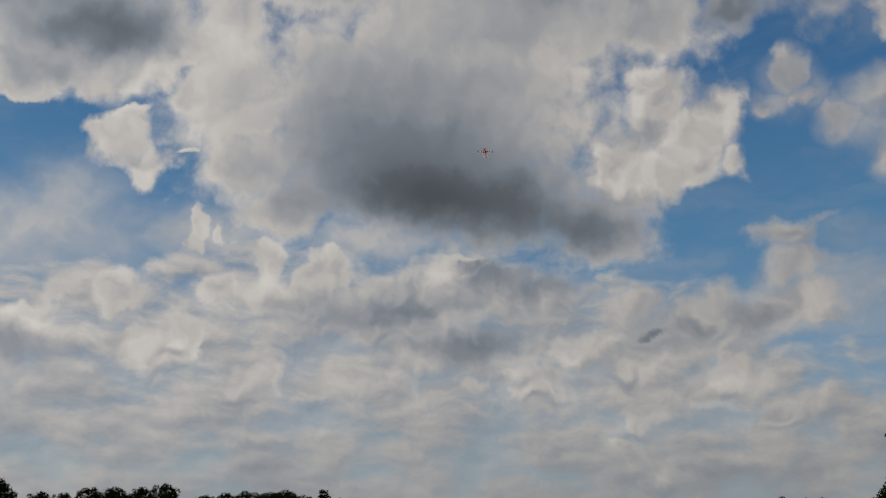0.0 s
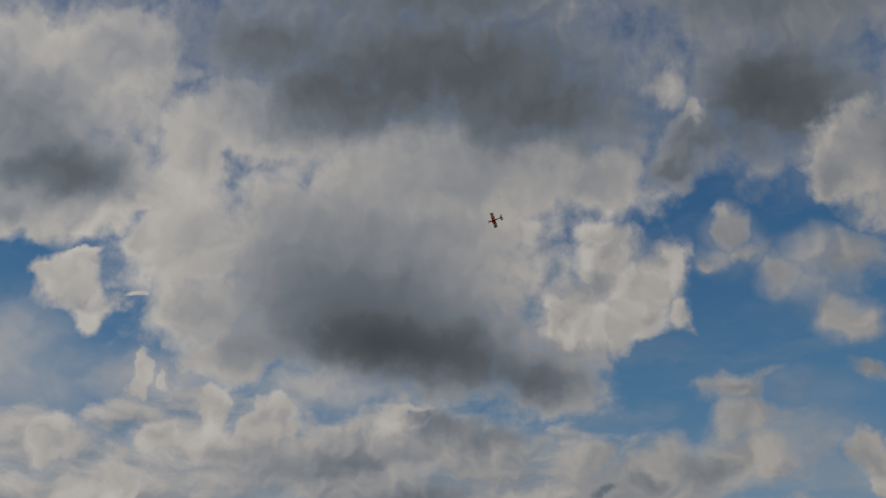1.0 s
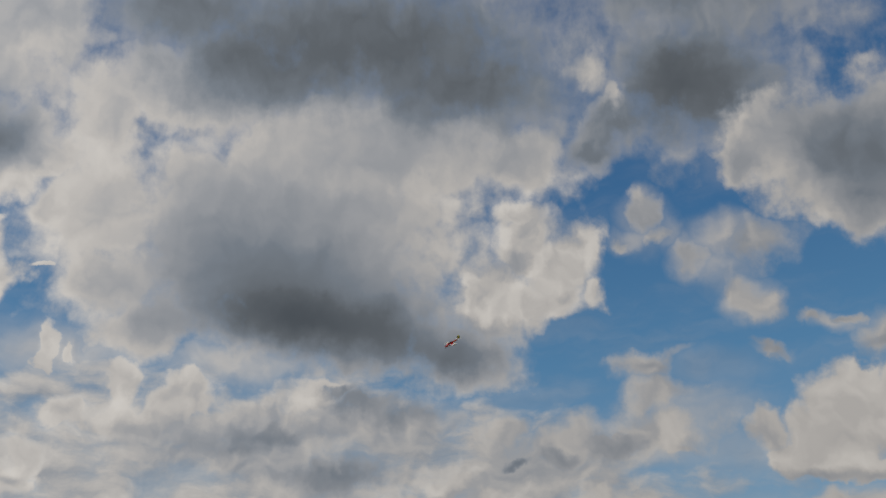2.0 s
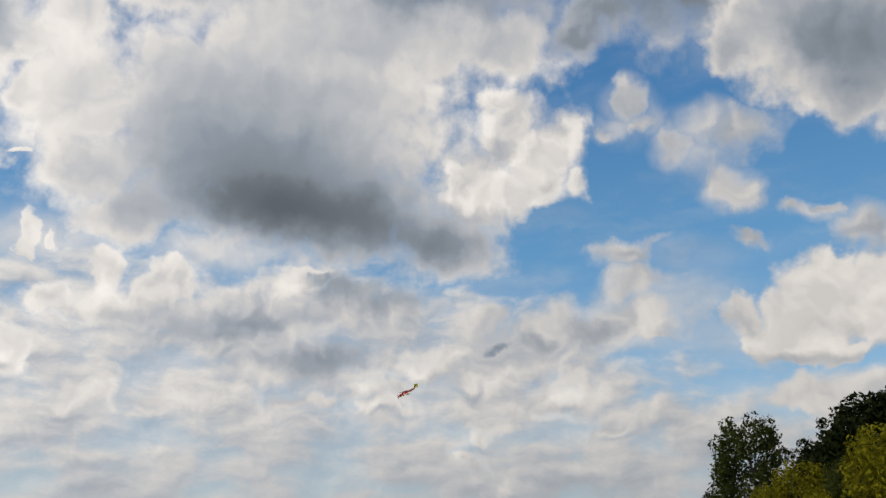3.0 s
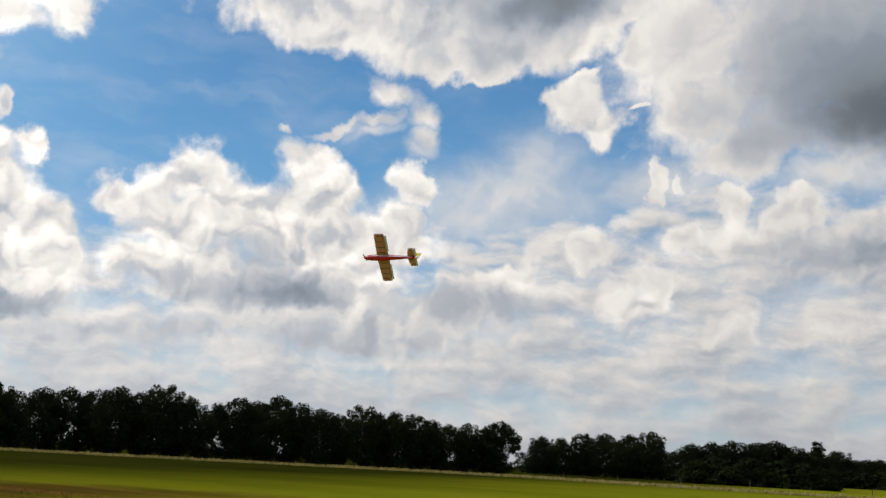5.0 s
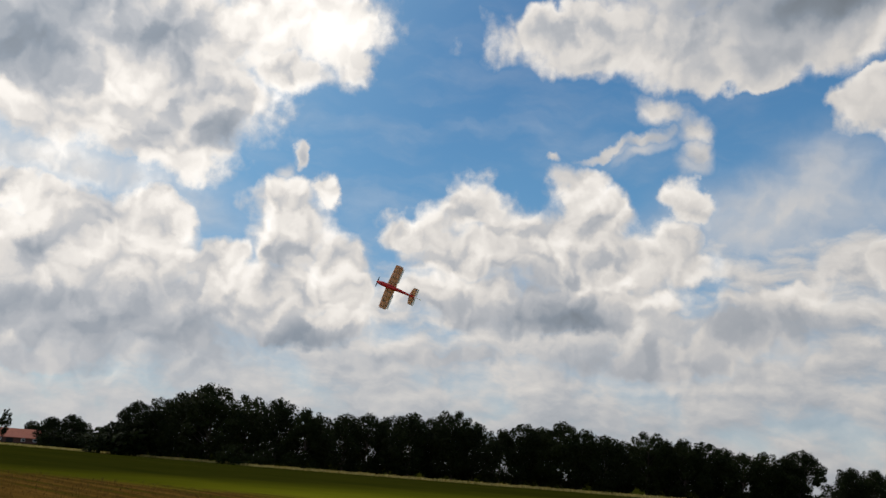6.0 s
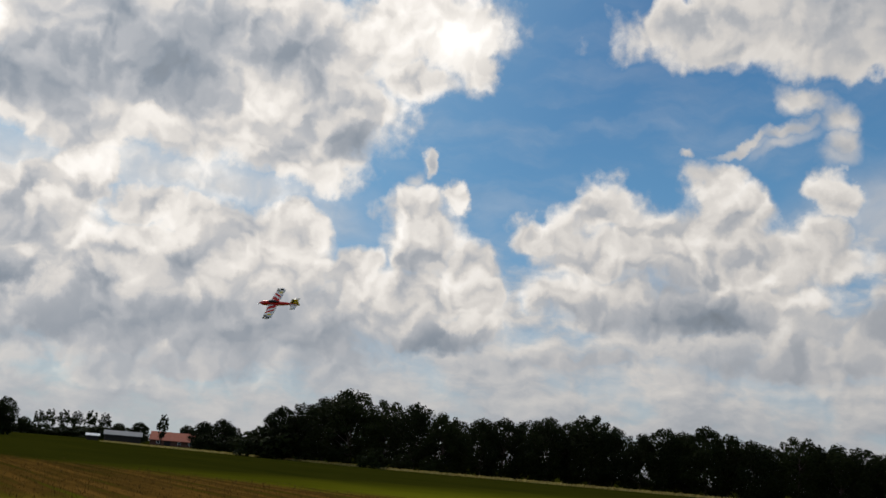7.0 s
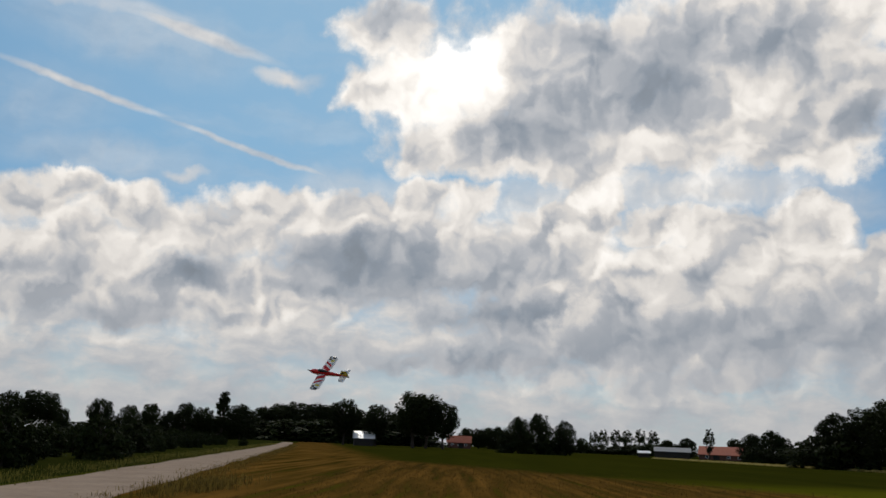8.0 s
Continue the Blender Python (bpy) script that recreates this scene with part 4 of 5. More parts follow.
plant(oak_a, -12.6, 379.8, 12.9, 1.35)
plant(oak_b, -7.7, 379.9, 11.9, 1.35)
plant(oak_c, -2.8, 380.0, 12.1, 1.35)
plant(oak_a, 2.0, 380.0, 12.2, 1.35)
plant(oak_b, 7.0, 379.9, 10.3, 1.35)
plant(oak_c, 11.9, 379.8, 10.4, 1.35)
plant(oak_a, 16.8, 379.6, 11.7, 1.35)
plant(oak_b, 21.8, 379.4, 10.7, 1.35)
plant(oak_c, 26.7, 379.1, 10.8, 1.35)
plant(oak_a, 31.7, 378.7, 11.0, 1.35)
plant(oak_b, 36.7, 378.2, 11.1, 1.35)
plant(oak_c, 41.7, 377.7, 11.2, 1.35)
plant(oak_a, 46.7, 377.1, 12.5, 1.35)
plant(oak_b, 51.6, 376.5, 9.4, 1.35)
plant(oak_c, 56.6, 375.8, 9.5, 1.35)
plant(oak_a, 61.5, 375.0, 9.7, 1.35)
plant(oak_b, 66.5, 374.1, 9.8, 1.35)
plant(oak_c, 71.4, 373.2, 9.9, 1.35)
plant(oak_a, 76.4, 372.2, 11.2, 1.35)
plant(oak_b, 81.2, 371.2, 10.1, 1.35)
plant(oak_c, 86.1, 370.1, 10.3, 1.35)
plant(oak_a, 91.0, 368.9, 10.4, 1.35)
plant(oak_b, 95.7, 367.7, 8.4, 1.35)
plant(oak_c, 100.6, 366.5, 8.5, 1.35)
plant(oak_a, 105.4, 365.1, 9.8, 1.35)
plant(oak_b, 110.1, 363.7, 8.8, 1.35)
plant(oak_c, 114.8, 362.2, 8.9, 1.35)
plant(oak_a, 119.5, 360.7, 9.0, 1.35)
plant(oak_b, 124.1, 359.2, 9.1, 1.35)
plant(oak_c, 128.7, 357.5, 9.2, 1.35)
plant(oak_a, 133.3, 355.8, 10.4, 1.35)
plant(oak_b, 137.6, 354.2, 7.4, 1.35)
plant(oak_c, 142.1, 352.4, 7.5, 1.35)
plant(oak_a, 146.5, 350.6, 7.6, 1.35)
plant(oak_b, 150.9, 348.8, 7.7, 1.35)
plant(oak_c, 155.2, 346.9, 7.8, 1.35)
plant(bush, -39.9, 359.8, 7.4, 2.6)
plant(bush, -34.2, 360.4, 6.5, 2.6)
plant(bush, -28.4, 360.9, 5.5, 2.6)
plant(bush, -22.7, 361.3, 6.5, 2.6)
plant(bush, -16.8, 361.6, 5.5, 2.6)
plant(bush, -10.9, 361.8, 6.5, 2.6)
plant(bush, -5.0, 362.0, 5.5, 2.6)
plant(bush, 0.9, 362.0, 6.5, 2.6)
plant(bush, 6.9, 361.9, 5.5, 2.6)
plant(bush, 12.9, 361.8, 6.5, 2.6)
plant(bush, 19.0, 361.5, 5.5, 2.6)
plant(bush, 25.0, 361.1, 4.5, 2.6)
plant(bush, 31.1, 360.7, 5.4, 2.6)
plant(bush, 37.2, 360.1, 4.4, 2.6)
plant(bush, 43.3, 359.4, 5.4, 2.6)
plant(bush, 49.3, 358.6, 4.4, 2.6)
plant(bush, 55.4, 357.7, 5.4, 2.6)
plant(bush, 61.4, 356.8, 4.3, 2.6)
plant(bush, 67.5, 355.7, 5.3, 2.6)
plant(bush, 73.4, 354.5, 4.3, 2.6)
plant(bush, 79.4, 353.2, 3.3, 2.6)
plant(bush, 85.4, 351.8, 4.3, 2.6)
plant(bush, 91.2, 350.3, 3.2, 2.6)
plant(bush, 97.1, 348.7, 4.2, 2.6)
plant(bush, 102.9, 347.1, 3.2, 2.6)
plant(bush, 108.7, 345.3, 4.2, 2.6)
plant(bush, 114.3, 343.5, 3.2, 2.6)
plant(bush, 120.0, 341.5, 4.1, 2.6)
plant(bush, 125.5, 339.5, 3.1, 2.6)
plant(bush, 131.0, 337.5, 2.1, 2.6)
plant(bush, 136.5, 335.3, 3.1, 2.6)
plant(bush, 141.8, 333.1, 2.1, 2.6)
plant(bush, 147.1, 330.8, 3.0, 2.6)
plant(oak_a, 105.3, 280.9, 12.2, 1.0)
plant(oak_b, 112.1, 278.3, 11.8, 1.0)
plant(oak_c, 116.6, 276.4, 11.9, 1.0)
plant(oak_a, 121.6, 274.3, 11.0, 1.0)
plant(oak_b, 125.9, 272.3, 10.3, 1.0)
plant(bush, 94.5, 231.5, 5.3, 1.5)
plant(bush, 98.6, 229.7, 5.6, 1.5)
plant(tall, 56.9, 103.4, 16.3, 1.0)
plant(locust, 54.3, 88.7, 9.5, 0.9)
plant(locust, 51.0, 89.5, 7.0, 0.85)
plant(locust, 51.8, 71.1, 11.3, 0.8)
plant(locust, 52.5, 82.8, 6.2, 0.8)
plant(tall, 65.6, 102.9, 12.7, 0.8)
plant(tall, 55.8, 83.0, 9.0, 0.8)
plant(oak_c, 64.9, 98.6, 13.8, 0.9)
plant(oak_a, 64.8, 93.8, 15.7, 1.0)
plant(oak_b, 63.4, 87.4, 16.6, 1.0)
plant(oak_c, 63.2, 82.6, 16.6, 1.0)
plant(oak_a, 61.8, 76.0, 14.9, 1.0)
plant(oak_b, 56.5, 119.3, 6.1, 0.8)
plant(oak_c, 56.8, 114.7, 7.4, 0.8)
plant(bush, 55.9, 108.5, 4.1, 1.2)
plant(bush, 57.1, 116.8, 3.5, 1.3)
plant(bush, 56.0, 92.3, 1.5, 0.8)
plant(bush, 58.3, 88.5, 1.5, 0.8)
plant(bush, 54.0, 94.7, 1.5, 0.8)
plant(bush, 57.5, 81.8, 1.5, 0.8)
plant(oak_d, -297.6, -37.5, 15.3, 0.9)
plant(oak_d, -298.8, -26.9, 14.1, 0.9)
plant(oak_d, -289.7, -13.9, 18.3, 1.0)
plant(oak_d, -292.8, -9.9, 17.7, 0.9)
plant(oak_d, -290.0, -4.2, 15.4, 0.9)
plant(oak_c, -239.4, 16.6, 9.9, 0.8)
plant(oak_a, -241.0, 22.3, 11.0, 0.9)
plant(oak_b, -243.2, 29.5, 9.4, 0.85)
plant(oak_d, -205.1, -104.1, 9.8, 0.9)
plant(oak_d, -209.1, -100.5, 10.4, 0.9)
plant(oak_d, -214.3, -98.8, 10.3, 0.8)
plant(oak_d, -274.0, -122.1, 7.7, 0.8)
plant(oak_d, -259.8, -104.4, 10.8, 0.9)
plant(oak_d, -298.4, -110.0, 10.3, 0.9)
plant(oak_d, -302.4, -104.6, 11.3, 0.9)
plant(oak_a, -306.0, -93.7, 12.1, 1.0)
plant(oak_b, -309.7, -88.3, 10.9, 1.0)
plant(oak_c, -312.9, -76.1, 12.7, 1.1)
plant(oak_a, -313.9, -101.9, 9.3, 1.0)
plant(oak_b, -308.0, -118.5, 6.7, 1.0)
plant(oak_c, -206.2, -112.7, 9.5, 1)
plant(oak_a, -207.8, -120.1, 8.0, 1)
plant(bush, -240.5, 14.8, 5.6, 1.5)
plant(bush, -240.0, 21.6, 5.8, 1.5)
plant(bush, -244.4, 28.1, 5.4, 1.5)
plant(spire, -309.4, -81.6, 16.6, 1.3)
plant(oak_c, -420.3, -90.9, 15.7, 1.5)
plant(oak_a, -421.9, -83.2, 17.4, 1.5)
plant(oak_b, -423.3, -75.5, 18.6, 1.5)
plant(oak_c, -424.7, -67.5, 18.4, 1.5)
plant(oak_a, -425.7, -60.8, 17.7, 1.5)
plant(oak_b, -427.5, -45.9, 16.2, 1.5)
plant(oak_c, -429.0, -29.6, 15.6, 1.5)
plant(bush, -385.9, -105.2, 9.0, 3.0)
plant(bush, -387.8, -98.2, 8.2, 3.0)
plant(bush, -389.5, -91.2, 9.5, 3.0)
plant(bush, -391.1, -84.0, 8.6, 3.0)
plant(bush, -392.5, -76.9, 9.9, 3.0)
plant(bush, -393.9, -69.6, 9.0, 3.0)
plant(bush, -395.1, -62.3, 10.3, 3.0)
plant(bush, -396.2, -54.8, 9.4, 3.0)
plant(bush, -397.2, -47.5, 10.8, 3.0)
plant(bush, -398.0, -40.0, 12.1, 3.0)
plant(bush, -398.7, -32.4, 11.2, 3.0)
plant(bush, -399.2, -24.9, 12.5, 3.0)
plant(oak_a, -450.0, 5.7, 10.3, 1.2)
plant(oak_b, -449.9, 11.4, 10.2, 1.2)
plant(oak_c, -449.7, 16.5, 11.0, 1.2)
plant(oak_a, -449.5, 21.6, 11.5, 1.2)
plant(oak_b, -445.6, 62.5, 7.6, 1.2)
plant(oak_c, -438.1, 102.6, 8.4, 1.2)
plant(oak_a, -435.9, 111.7, 9.6, 1.2)
plant(thin, -474.4, 73.0, 11.8, 1.0)
plant(thin, -473.7, 77.7, 12.8, 1.0)
plant(thin, -472.6, 84.0, 13.1, 1.0)
plant(thin, -471.5, 89.8, 13.0, 1.0)
plant(thin, -470.3, 96.0, 13.8, 1.0)
plant(thin, -468.9, 102.8, 13.2, 1.0)
plant(bush, -465.4, 65.3, 5.0, 3.0)
plant(bush, -464.5, 71.5, 3.6, 3.0)
plant(bush, -463.5, 77.8, 4.1, 3.0)
plant(bush, -462.4, 84.0, 4.7, 3.0)
plant(bush, -461.3, 90.1, 5.2, 3.0)
plant(bush, -460.0, 96.2, 5.7, 3.0)
plant(bush, -458.7, 102.2, 6.3, 3.0)
plant(bush, -457.4, 108.2, 6.8, 3.0)
plant(bush, -455.9, 114.1, 5.4, 3.0)
plant(oak_b, -343.9, 106.4, 8.5, 1)
plant(oak_c, -285.0, 93.5, 9.1, 1.1)
plant(oak_a, -278.4, 97.5, 10.2, 1.1)
plant(oak_b, -274.4, 99.9, 8.1, 1.0)
plant(thin, -298.4, 84.0, 10.5, 0.7)
plant(bush, -275.1, 91.9, 5.0, 2)
plant(bush, -273.2, 97.2, 5.3, 2)
plant(bush, -307.8, 119.1, 6.1, 2.5)
plant(bush, -213.6, 85.4, 6.8, 2)
plant(bush, -35.7, -18.1, 2.4, 1.0)
plant(bush, -37.0, -19.9, 2.6, 1.1)
plant(bush, -38.2, -21.8, 2.7, 1.1)
plant(bush, -38.7, -18.8, 1.5, 0.9)
plant(bush, -85.2, -29.1, 1.5, 0.9)
plant(bush, -86.4, -28.6, 1.5, 0.8)
plant(bush, -86.7, -30.9, 1.5, 0.9)
plant(bush, -79.4, -33.1, 1.5, 1.0)
plant(bush, -77.8, -31.6, 1.5, 1.0)
plant(bush, -75.2, -32.7, 1.5, 1)
plant(bush, -100.5, -30.3, 1.5, 0.9)
plant(bush, -136.2, -32.4, 1.5, 0.9)
plant(bush, -105.7, -30.5, 1.5, 0.8)
plant(bush, -63.5, -29.4, 1.5, 1.0)
plant(bush, -358.6, -198.7, 2.9, 3.2)
plant(bush, -361.5, -193.5, 1.5, 3.2)
plant(bush, -364.1, -188.4, 2.4, 3.2)
plant(bush, -366.7, -183.3, 3.3, 3.2)
plant(bush, -369.5, -177.8, 1.8, 3.2)
plant(bush, -372.0, -172.4, 2.8, 3.2)
plant(bush, -374.5, -166.9, 3.7, 3.2)
plant(bush, -376.9, -161.4, 4.7, 3.2)
plant(bush, -379.4, -155.4, 3.2, 3.2)
plant(bush, -381.7, -149.6, 4.2, 3.2)
plant(bush, -384.0, -143.7, 5.2, 3.2)
plant(bush, -386.2, -137.7, 6.2, 3.2)
plant(bush, -388.4, -131.3, 4.6, 3.2)
plant(bush, -390.5, -125.1, 5.6, 3.2)
plant(bush, -392.4, -118.8, 6.7, 3.2)
plant(bush, -394.4, -112.1, 5.0, 3.2)
plant(bush, -396.2, -105.6, 6.1, 3.2)
for i in range(34):
    hx = -42 - i * 3.4 + random.uniform(-1.2, 1.2)
    plant(bush, hx, road_mid(hx) - random.uniform(5.0, 10.0) - i * 0.12, random.uniform(1.1, 2.6), random.uniform(0.9, 1.3))
for kind in (oak_a, oak_b, oak_c, oak_d, bush, spire, thin, tall, locust):
    for ob in (*kind.children, kind):
        bpy.data.objects.remove(ob)


# ---- farm buildings ----
def gable(name, x, y, turn, length, depth, eaves, ridge, wall_mat, roof_mat, label, doors=1, windows=4):
    """A long building under a gabled roof; its front faces its own -y."""
    root = base(name, pose(x, y, 0, 0, 0, turn))
    L, Dp = length / 2, depth / 2
    bm = bmesh.new()
    loft(bm, [[(s, -Dp, -0.1), (s, Dp, -0.1), (s, Dp, eaves), (s, 0, ridge - 0.12), (s, -Dp, eaves)] for s in (-L, L)])
    part("wall", bm, wall_mat, root)
    for sign in (-1, 1):
        bm = bmesh.new()
        over, t = 0.45, 0.14
        drop = (ridge - eaves) / Dp * over
        loft(bm, [[(s, sign * (Dp + over), eaves - drop), (s, sign * (Dp + over), eaves - drop + t), (s, 0, ridge + t), (s, 0, ridge)] for s in (-L - 0.4, L + 0.4)])
        roof = part("roof", bm, roof_mat, root)
        n = int(length / 1.1)
        rib = bmesh.new()
        slope = math.atan2(ridge - eaves, Dp)
        block(rib, 0, 0, 0, 0.09, math.hypot(Dp + over, ridge - eaves + drop), 0.06)
        rib_me = mesh_of("roof_seam", rib, roof_mat)
        for i in range(n + 1):
            ob = new("roof_seam", rib_me)
            ob.parent = roof
            ob.matrix_basis = Matrix.Translation((-L + length * i / n, sign * (Dp + over) / 2, (eaves - drop + ridge) / 2 + t + 0.02)) @ Matrix.Rotation(-sign * slope, 4, "X")
    for i in range(windows):
        wx = -L + length * (i + 0.75) / (windows + 0.5)
        win = part("window", block(bmesh.new(), wx, -Dp - 0.02, eaves * 0.58, 1.2, 0.1, 0.9, 0.02), SHEET_WHITE, root, "white window frame")
        part("pane", block(bmesh.new(), wx, -Dp - 0.065, eaves * 0.58, 1.0, 0.03, 0.7), GLASS, win, "dark glass pane")
    for i in range(doors):
        dx = -L + length * (i + 0.5) / doors + 0.9
        part("door", block(bmesh.new(), dx, -Dp - 0.03, eaves * 0.42, 2.2, 0.12, eaves * 0.84, 0.03), DARK_WOOD, root, "dark boarded door")
    return tagged(root, label, "building")


def polar(az, d):
    return -d * math.sin(radians(az)), d * math.cos(radians(az))


red_x, red_y = polar(73.15, 345)
gable("farmhouse", red_x, red_y, 71, 20.5, 11, 2.0, 4.8, BRICK, TILE_RED, "long low brick farm building with red tiled roof", 2, 5)
gx, gy = polar(76.5, 330)
gable("barn", gx, gy, 78, 12, 7, 2.4, 3.7, DARK_WOOD, SHEET, "low dark barn with grey metal roof", 1, 0)
sx, sy = polar(78.2, 335)
gable("shed", sx, sy, 80, 4, 3, 1.6, 2.2, DARK_WOOD, SHEET_WHITE, "small shed with pale roof", 0, 0)
wx, wy = polar(95.9, 300)
gable("white_barn", wx, wy, 98, 6.4, 9, 2.5, 4.6, DARK_WOOD, SHEET_WHITE, "dark barn with bright white roof among trees", 1, 0)
ox, oy = polar(89.8, 420)
gable("far_house", ox, oy, 90, 11, 7, 2.8, 5.6, BRICK, TILE_RED, "distant house with orange roof", 1, 3)
kx, ky = polar(69.2, 320)
gable("low_shed", kx, ky, 68, 6, 4, 1.4, 2.0, DARK_WOOD, SHEET_WHITE, "low pale-roofed shed beside bushes", 0, 0)
vx, vy = polar(-10.6, 345)
gable("hut", vx, vy, 30, 4.5, 3, 0.9, 2.0, DARK_WOOD, BRICK, "small brown-roofed hut before the wood", 0, 0)


# ---- sand heap, trailer, posts, mast ----
def heap(x, y, length, depth, height, turn):
    bm = bmesh.new()
    n = 28
    grid = []
    for i in range(n + 1):
        row = []
        for j in range(13):
            u, v = i / n * 2 - 1, j / 12 * 2 - 1
            f = max(0, 1 - abs(u) ** 2.6) * max(0, 1 - v * v)
            z = height * f * (0.75 + 0.5 * noise.noise(Vector((u * 3.1, v * 2, 3)))) - 0.03
            row.append(bm.verts.new((u * length / 2, v * depth / 2, z)))
        grid.append(row)
    for a, b in zip(grid, grid[1:]):
        for j in range(12):
            bm.faces.new((a[j], a[j + 1], b[j + 1], b[j]))
    bmesh.ops.recalc_face_normals(bm, faces=bm.faces)
    ob = smooth(part("sand_heap", bm, SAND))
    ob.matrix_basis = pose(x, y, 0, 0, 0, turn)
    return tagged(ob, "long low heap of yellow sand on the grass", "heap")


hx, hy = polar(-21.4, 208)
heap(hx, hy, 10.5, 4, 1.5, -21)


def trailer(x, y, turn):
    root = base("tank_trailer", pose(x, y, 0, 0, 0, turn))
    bm = bmesh.new()
    prof = [(-1.7, 0.35), (-1.6, 0.62), (-1.3, 0.78), (1.3, 0.78), (1.6, 0.62), (1.7, 0.35)]
    loft(bm, [[(px, math.cos(a / 18 * math.tau) * r, 1.35 + math.sin(a / 18 * math.tau) * r) for a in range(18)] for px, r in prof])
    smooth(part("tank", bm, TANK_GREY, root, "pale grey steel tank"))
    part("frame", block(bmesh.new(), -0.3, 0, 0.55, 4.6, 0.9, 0.16, 0.02), RED_PAINT, root, "red steel frame")
    part("hitch", pipe(bmesh.new(), (-2.6, 0, 0.55), (-3.6, 0, 0.5), 0.07, 0.06), RED_PAINT, root)
    part("guard", block(bmesh.new(), 2.3, 0, 0.9, 0.9, 1.6, 0.8, 0.05), RED_PAINT, root, "red rear box")
    for sx in (-0.4, 0.8):
        for sy in (-0.85, 0.85):
            b = bmesh.new()
            rings = []
            r = 0.45
            for i in range(20):
                a = i / 20 * math.tau
                rings.append([(sx + math.cos(a) * rr, sy + w, r + math.sin(a) * rr) for w, rr in ((-0.13, r * 0.6), (-0.15, r * 0.9), (-0.09, r), (0.09, r), (0.15, r * 0.9), (0.13, r * 0.6))])
            loft(b, rings + [rings[0]], False)
            w = part("wheel", b, TYRE, root, "black rubber tyre")
            part("rim", pipe(bmesh.new(), (sx, sy - 0.1, r), (sx, sy + 0.1, r), r * 0.6, r * 0.6, 16), TANK_GREY, w, "pale steel rim")
    for gx in (-2.3, -3.1):
        for gy in (-0.5, 0.5):
            part("gate_post", pipe(bmesh.new(), (gx, gy, 0.5), (gx, gy, 1.3), 0.05, 0.05), TANK_GREY, root)
        part("gate_bar", pipe(bmesh.new(), (gx, -0.5, 1.3), (gx, 0.5, 1.3), 0.05, 0.05), TANK_GREY, root)
    return tagged(root, "red farm trailer with pale grey tank parked under trees", "trailer")


tx, ty = polar(-24.2, 200)
trailer(tx, ty, -20)


def post(x, y, h, mat=POST_WOOD):
    bm = pipe(bmesh.new(), (0, 0, -0.2), (0, 0, h - 0.05), 0.06, 0.055, 8)
    pipe(bm, (0, 0, h - 0.05), (0, 0, h), 0.055, 0.02, 8)
    ob = part("fence_post", bm, mat)
    ob.matrix_basis = pose(x, y, 0, random.uniform(-3, 3), random.uniform(-3, 3), 0)
    return tagged(ob, "weathered grey wooden fence post in grass", "post", "fence posts")


for i in range(16):
    px, py = polar(-26.0 - i * 0.75, 112 - i * 2.0)
    post(px, py, 1.15 + 0.1 * (i % 3))
for az, d in ((4.6, 116), (15.2, 118), (-2, 118), (11.2, 196), (19.0, 150), (22.3, 150)):
    px, py = polar(az, d)
    post(px, py, 1.1)

mx, my = polar(0.1, 372)
mast = base("radio_mast", pose(mx, my, 0))
part("pole", pipe(bmesh.new(), (0, 0, -0.2), (0, 0, 13.6), 0.06, 0.03), TANK_GREY, mast)
part("head", block(bmesh.new(), 0, 0, 13.3, 0.25, 0.2, 0.4, 0.04), TANK_GREY, mast)
tagged(mast, "thin grey mast standing over the far wood", "mast")


# ---- the model aeroplane: nose to +y, up +z ----
def foil(y_front, y_back, z, thick):
    """A wing section from nose to tail, upper side first."""
    c = y_front - y_back
    up_side = [(y_front - c * f, z + thick * h) for f, h in ((0, 0), (0.04, 0.45), (0.15, 0.85), (0.3, 1.0), (0.6, 0.7), (1.0, 0.06))]
    low_side = [(y_front - c * f, z - thick * h) for f, h in ((1.0, 0.06), (0.6, 0.6), (0.3, 0.85), (0.12, 0.65), (0.03, 0.3))]
    return up_side + low_side


def section(span, x):
    """Front and back edge of the wing at x metres from the middle."""
    f = abs(x) / (span / 2)
    return 0.20 - 0.03 * f, -0.13 + 0.035 * f


